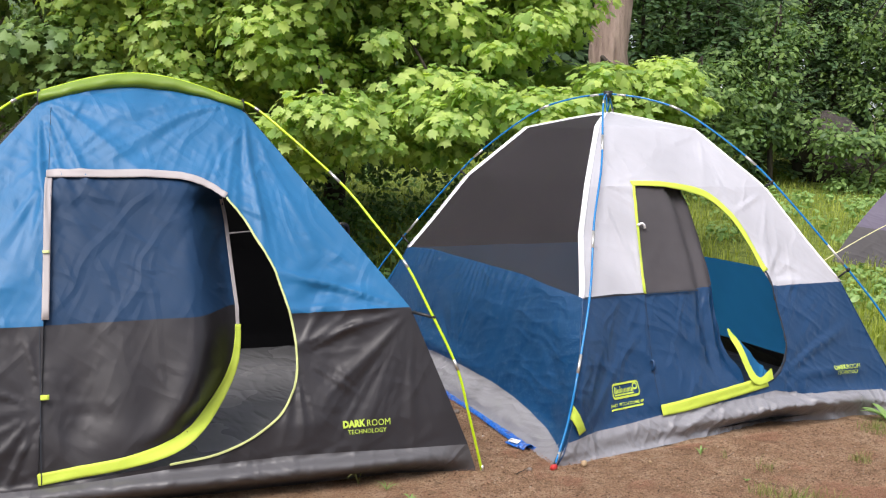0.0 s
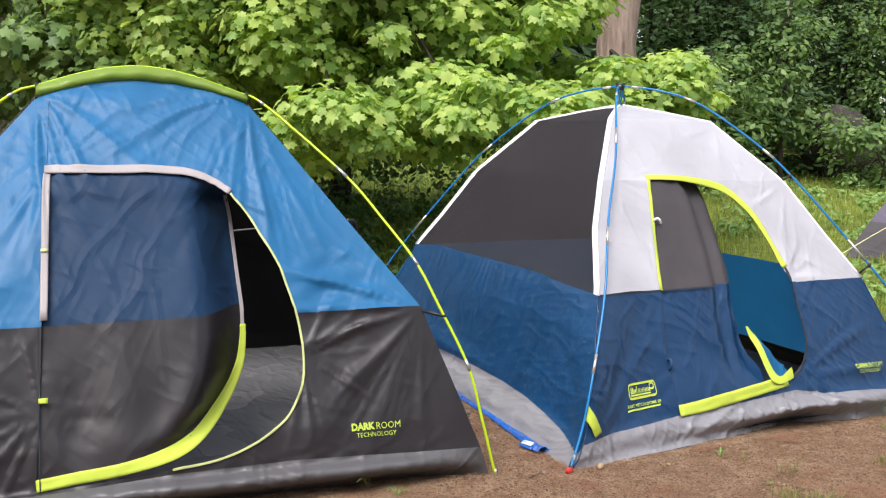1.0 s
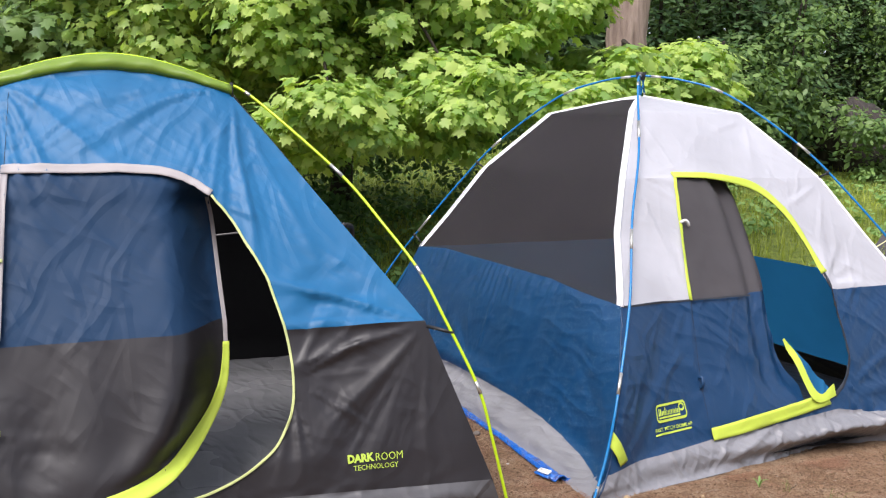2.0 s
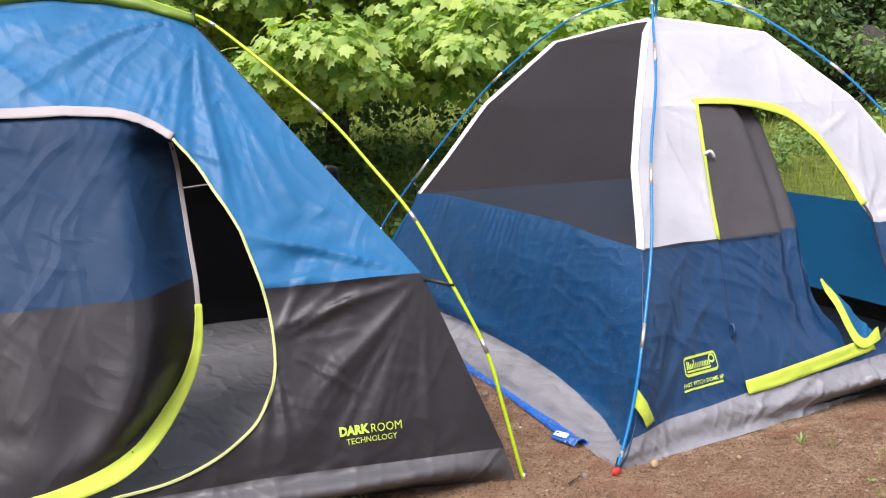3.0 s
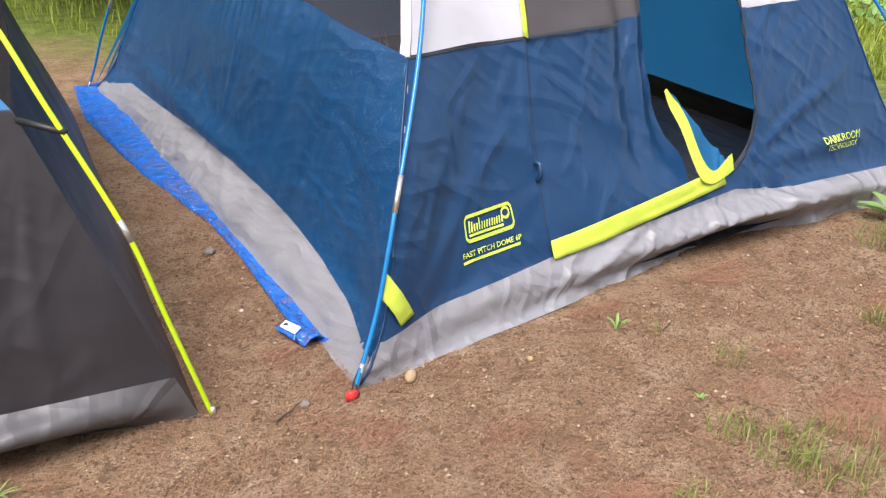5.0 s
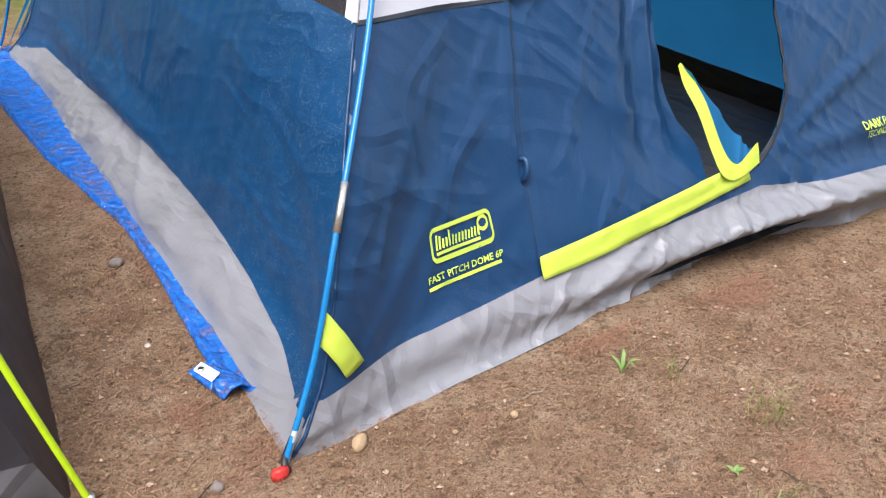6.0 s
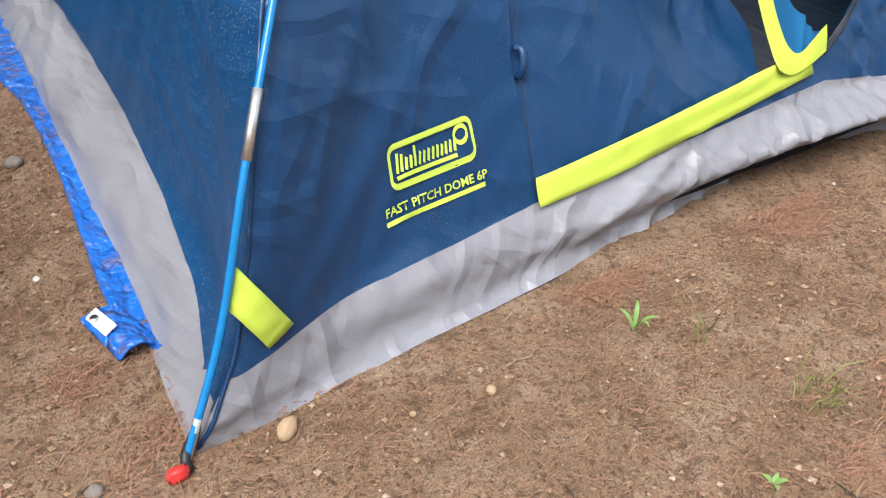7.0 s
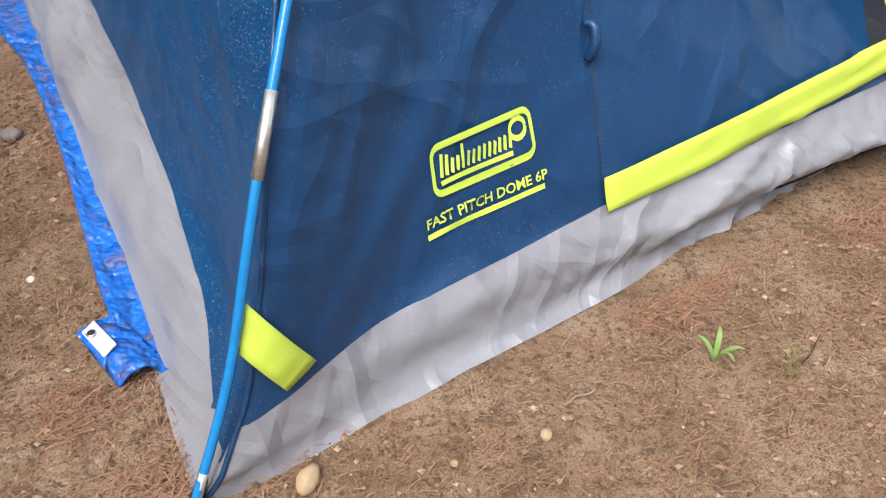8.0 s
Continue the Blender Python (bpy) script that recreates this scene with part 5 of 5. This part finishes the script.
def litter():
    rng = np.random.default_rng(5)
    # fallen needles
    vv, ff = [], []
    made = 0
    while made < 66000:
        x, y = (rng.uniform(-1.6, 3.4), rng.uniform(2.4, 7.4)) if made < 40000 else (rng.uniform(0.1, 2.4), rng.uniform(3.5, 5.4))
        if in_tent(x, y, -0.02):
            continue
        dense = noise.noise((x * 1.7, y * 1.7, 8)) + 0.6 * noise.noise((x * 5, y * 5, 2))
        if rng.uniform() > min(0.42, 0.05 + 2.2 * max(0, dense - 0.14)):
            continue
        a, l = rng.normal() * 0.9 + 0.3 * math.sin(x * 3), rng.uniform(0.012, 0.045)
        d, s = Vector((math.cos(a), math.sin(a), rng.uniform(-0.05, 0.16))), Vector((-math.sin(a), math.cos(a), 0)) * rng.uniform(0.0003, 0.0007)
        c = Vector((x, y, ground_z(x, y) + 0.004 + rng.uniform(0, 0.006)))
        o = len(vv)
        vv += [c - s, c + s, c + d * l * 0.5 + s + Vector((0, 0, 0.003)), c + d * l * 0.5 - s + Vector((0, 0, 0.003)), c + d * l]
        ff += [(o, o + 1, o + 2, o + 3), (o + 3, o + 2, o + 4)]
        made += 1
    tagged(obj("fallen_needles", vv, ff, NEEDLE, smooth=False), "reddish-brown fallen pine needles scattered on the earth", "needles", kind="stuff")
    # crumbs of bark and soil
    vv, ff = [], []
    for k in range(46000):
        x, y = (rng.uniform(-1.6, 3.4), rng.uniform(2.4, 7.2)) if k < 18000 else (rng.uniform(0.0, 2.5), rng.uniform(3.4, 5.4))
        if in_tent(x, y, -0.02):
            continue
        r = 0.001 + 0.006 * rng.uniform() ** 5
        c = Vector((x, y, ground_z(x, y) + r * 0.7))
        o = len(vv)
        for dx, dy, dz in ((1, 0, 0), (0, 1, 0), (-1, 0, 0), (0, -1, 0), (0, 0, 0.8)):
            vv.append(c + Vector((dx * rng.uniform(0.6, 1.5), dy * rng.uniform(0.6, 1.5), dz)) * r)
        ff += [(o, o + 1, o + 4), (o + 1, o + 2, o + 4), (o + 2, o + 3, o + 4), (o + 3, o, o + 4)]
    m = Mat("soil_crumb")
    rnd = m.n("NewGeometry").outputs["Random Per Island"]
    crumb = m.set(color=m.ramp(rnd, (0.0, (0.09, 0.052, 0.03)), (0.6, (0.19, 0.12, 0.07)), (0.93, (0.30, 0.20, 0.12)), (1.0, (0.42, 0.33, 0.25))), rough=0.9, spec=0.2)
    tagged(obj("soil_crumbs", vv, ff, crumb, smooth=False), "dark crumbs of bark, soil and grit on the earth", "soil", kind="stuff")

    # pebbles
    stone_a, stone_b = plain("pale_stone", (0.36, 0.25, 0.14), 0.75, 0.0, 0.25, 60, 0.6), plain("grey_stone", (0.17, 0.14, 0.12), 0.8, 0.0, 0.3, 60, 0.6)
    white = plain("white_stone", (0.50, 0.44, 0.38), 0.7, 0.0, 0.1, 80, 0.3)

    def pebble(x, y, r, mat, label, flat=0.65):
        bm = bmesh.new()
        bmesh.ops.create_icosphere(bm, subdivisions=2, radius=r)
        sx, sy = rng.uniform(0.85, 1.25), rng.uniform(0.75, 1.0)
        for v in bm.verts:
            k = 1 + 0.28 * noise.noise(v.co * (1.6 / r) + Vector((x * 9, y * 9, 0)))
            v.co = Vector((v.co.x * sx * k, v.co.y * sy * k, v.co.z * flat * k))
        ob = part("pebble", bm, mat)
        ob.location = (x, y, ground_z(x, y) + r * flat * 0.55)
        ob.rotation_euler = (0, 0, rng.uniform(0, 6))
        tagged(ob, label, "pebble", "pebbles on the earth")

    pebble(0.805, 4.346, 0.020, stone_a, "pale yellowish pebble beside the tent's corner", 0.8)
    pebble(0.138, 5.166, 0.022, stone_b, "dark grey pebble beside the tarpaulin")
    pebble(0.521, 4.242, 0.016, stone_b, "brown-grey pebble near the red peg")
    pebble(1.151, 4.415, 0.012, stone_a, "small pale pebble among needles")
    pebble(-0.224, 3.814, 0.014, white, "small white pebble before the dark tent")
    pebble(0.296, 4.759, 0.009, white, "small white chip beside the tarpaulin", 0.4)
    for k in range(46):
        x, y = rng.uniform(-1.0, 2.8), rng.uniform(2.9, 5.6)
        if in_tent(x, y, 0.03):
            continue
        pebble(x, y, rng.uniform(0.003, 0.007), (stone_a, stone_b, white)[int(rng.integers(3))], "tiny pebble in the bare earth")

    # twigs
    def twig(x, y, a, l, r, mat=BARK_DARK, label="thin dry twig on the bare earth"):
        pts = [Vector((x + math.cos(a) * l * t + rng.normal() * l * 0.03, y + math.sin(a) * l * t + rng.normal() * l * 0.03, ground_z(x, y) + r + 0.004 + rng.uniform(0, 0.004))) for t in np.linspace(0, 1, 5)]
        ob = tube("twig", spline(pts, 3), lambda t: r * (1 - 0.6 * t), mat, sides=6)
        tagged(ob, label, "twig", "twigs on the earth")

    pale = wood_like("pale_twig", (0.30, 0.20, 0.13), (0.52, 0.40, 0.30), 30)
    twig(1.175, 4.46, 0.5, 0.075, 0.0028, pale, "short pale twig among red needles")
    twig(0.46, 4.17, 1.0, 0.10, 0.003)
    twig(0.93, 3.77, 0.2, 0.11, 0.003)
    twig(1.30, 3.72, 0.9, 0.30, 0.0018, pale, "long pale grass stalk on the earth")
    for k in range(46):
        x, y = rng.uniform(-0.9, 2.8), rng.uniform(3.0, 5.5)
        if in_tent(x, y, 0.06):
            continue
        twig(x, y, rng.uniform(0, 6.28), rng.uniform(0.03, 0.12), rng.uniform(0.0008, 0.0022), pale if rng.uniform() < 0.35 else BARK_DARK)

    # small weeds
    def weed(name, x, y, n, l, w, up, label, mat=HERB):
        t = tagged(new(name), label, "weed")
        z = ground_z(x, y)
        t.location = (x, y, z)
        for k in range(n):
            a = 2.4 * k + rng.uniform(-0.4, 0.4)
            d = Vector((math.cos(a), math.sin(a), 0))
            s = Vector((-math.sin(a), math.cos(a), 0))
            u = up * rng.uniform(0.6, 1.2)
            vv, ff = [], []
            m = 7
            for j in range(m + 1):
                q = j / m
                c = d * (l * q * (0.55 + 0.45 * q)) + Vector((0, 0, l * u * math.sin(q * 1.9) + 0.003))
                h = w * math.sin(math.pi * min(1, 0.12 + 0.88 * q)) ** 0.8
                vv += [c - s * h, c - Vector((0, 0, h * 0.25)), c + s * h]
            for j in range(m):
                ff += [(3 * j, 3 * j + 1, 3 * j + 4, 3 * j + 3), (3 * j + 1, 3 * j + 2, 3 * j + 5, 3 * j + 4)]
            obj("leaf", vv, ff, mat, t)

    weed("seedling", 1.44, 4.55, 4, 0.042, 0.0045, 1.1, "small green seedling growing from the bare earth")
    weed("seedling", 1.572, 4.193, 4, 0.022, 0.005, 0.6, "tiny green seedling with round leaves")
    weed("weed", -0.155, 3.937, 10, 0.065, 0.0022, 0.5, "low green grassy weed before the dark tent")
    weed("weed", -0.295, 3.99, 5, 0.15, 0.003, 0.75, "arching grass weed against the dark tent", GRASS_DRY)
    weed("weed", -0.037, 3.826, 6, 0.035, 0.005, 0.7, "small green weed on the earth")
    weed("weed", 2.74, 5.26, 11, 0.16, 0.022, 0.45, "broad-leaved green weed beside the navy tent")
    weed("weed", 2.95, 5.15, 10, 0.15, 0.02, 0.5, "broad-leaved green weed in the grass")


litter()


# ---- far side of the clearing ----
def far_tent():
    t = tagged(new("far_tent"), "purple-grey low dome tent standing across the clearing", "tent")
    cloth = fabric("purple_cloth", (0.10, 0.085, 0.13), 0.6, 0.0, 0.0, 0.8, 0.3)
    grey = fabric("dusky_cloth", (0.06, 0.055, 0.06), 0.6, 0.0, 0.0, 0.8, 0.3)
    x0, y0 = 4.80, 11.3
    c = Vector((x0 + 1.9, y0 + 0.6, 0))
    base = [Vector((x0, y0, 0)), Vector((x0 + 2.2, y0 - 1.2, 0)), Vector((x0 + 3.8, y0 + 1.2, 0)), Vector((x0 + 1.7, y0 + 2.2, 0))]
    for p in base + [c]:
        p.z = ground_z(p.x, p.y)
    n = 16
    for i in range(4):
        a, b = base[i], base[(i + 1) % 4]
        for name, k0, k1, mat in (("skirt", 0, 3, grey), ("wall", 3, n, cloth)):
            vv, ff = [], []
            for j in range(k0, k1 + 1):
                q = j / n
                r = 1 - q
                h = 1.35 * math.sin(q * math.pi / 2) ** 0.9
                for s in range(n + 1):
                    p = a.lerp(b, s / n).lerp(c, 1 - r ** 0.9 if r > 0 else 1)
                    sag = 0.10 * math.sin(math.pi * s / n) * math.sin(math.pi * q)
                    vv.append(Vector((p.x, p.y, p.z + h - sag)) + (c - p) * (0.06 * math.sin(math.pi * s / n) * (1 - q)))
            for j in range(k1 - k0):
                for s in range(n):
                    e = j * (n + 1) + s
                    ff.append((e, e + 1, e + n + 2, e + n + 1))
            obj(name, vv, ff, mat, t)
    tube("guy_line", spline([Vector((3.95, 10.2, ground_z(3.95, 10.2) + 0.05)), Vector((5.2, 10.7, 0.78)), Vector((6.9, 11.4, 1.40))], 6), 0.006, plain("pale_cord", (0.65, 0.62, 0.35), 0.7), t, "pale yellow guy line")


far_tent()


def boulder():
    bm = bmesh.new()
    bmesh.ops.create_icosphere(bm, subdivisions=4, radius=1.0)
    for v in bm.verts:
        k = 1 + 0.3 * noise.noise(v.co * 1.2) + 0.1 * noise.noise(v.co * 4)
        v.co = Vector((v.co.x * 1.5 * k, v.co.y * k, v.co.z * 0.75 * k))
    m = Mat("dark_rock")
    n1 = m.noise(2.5, 6, 0.65)
    rock = m.set(color=m.ramp(n1, (0.3, (0.025, 0.021, 0.02)), (0.7, (0.085, 0.068, 0.06))), rough=0.85, normal=m.bump(n1, 0.8, 0.1))
    ob = part("boulder", bm, rock)
    ob.location = (7.55, 18.5, 1.6)
    ob.scale = (0.5, 0.6, 1.1)
    tagged(ob, "dark grey boulder at the edge of the woods", "boulder")


boulder()
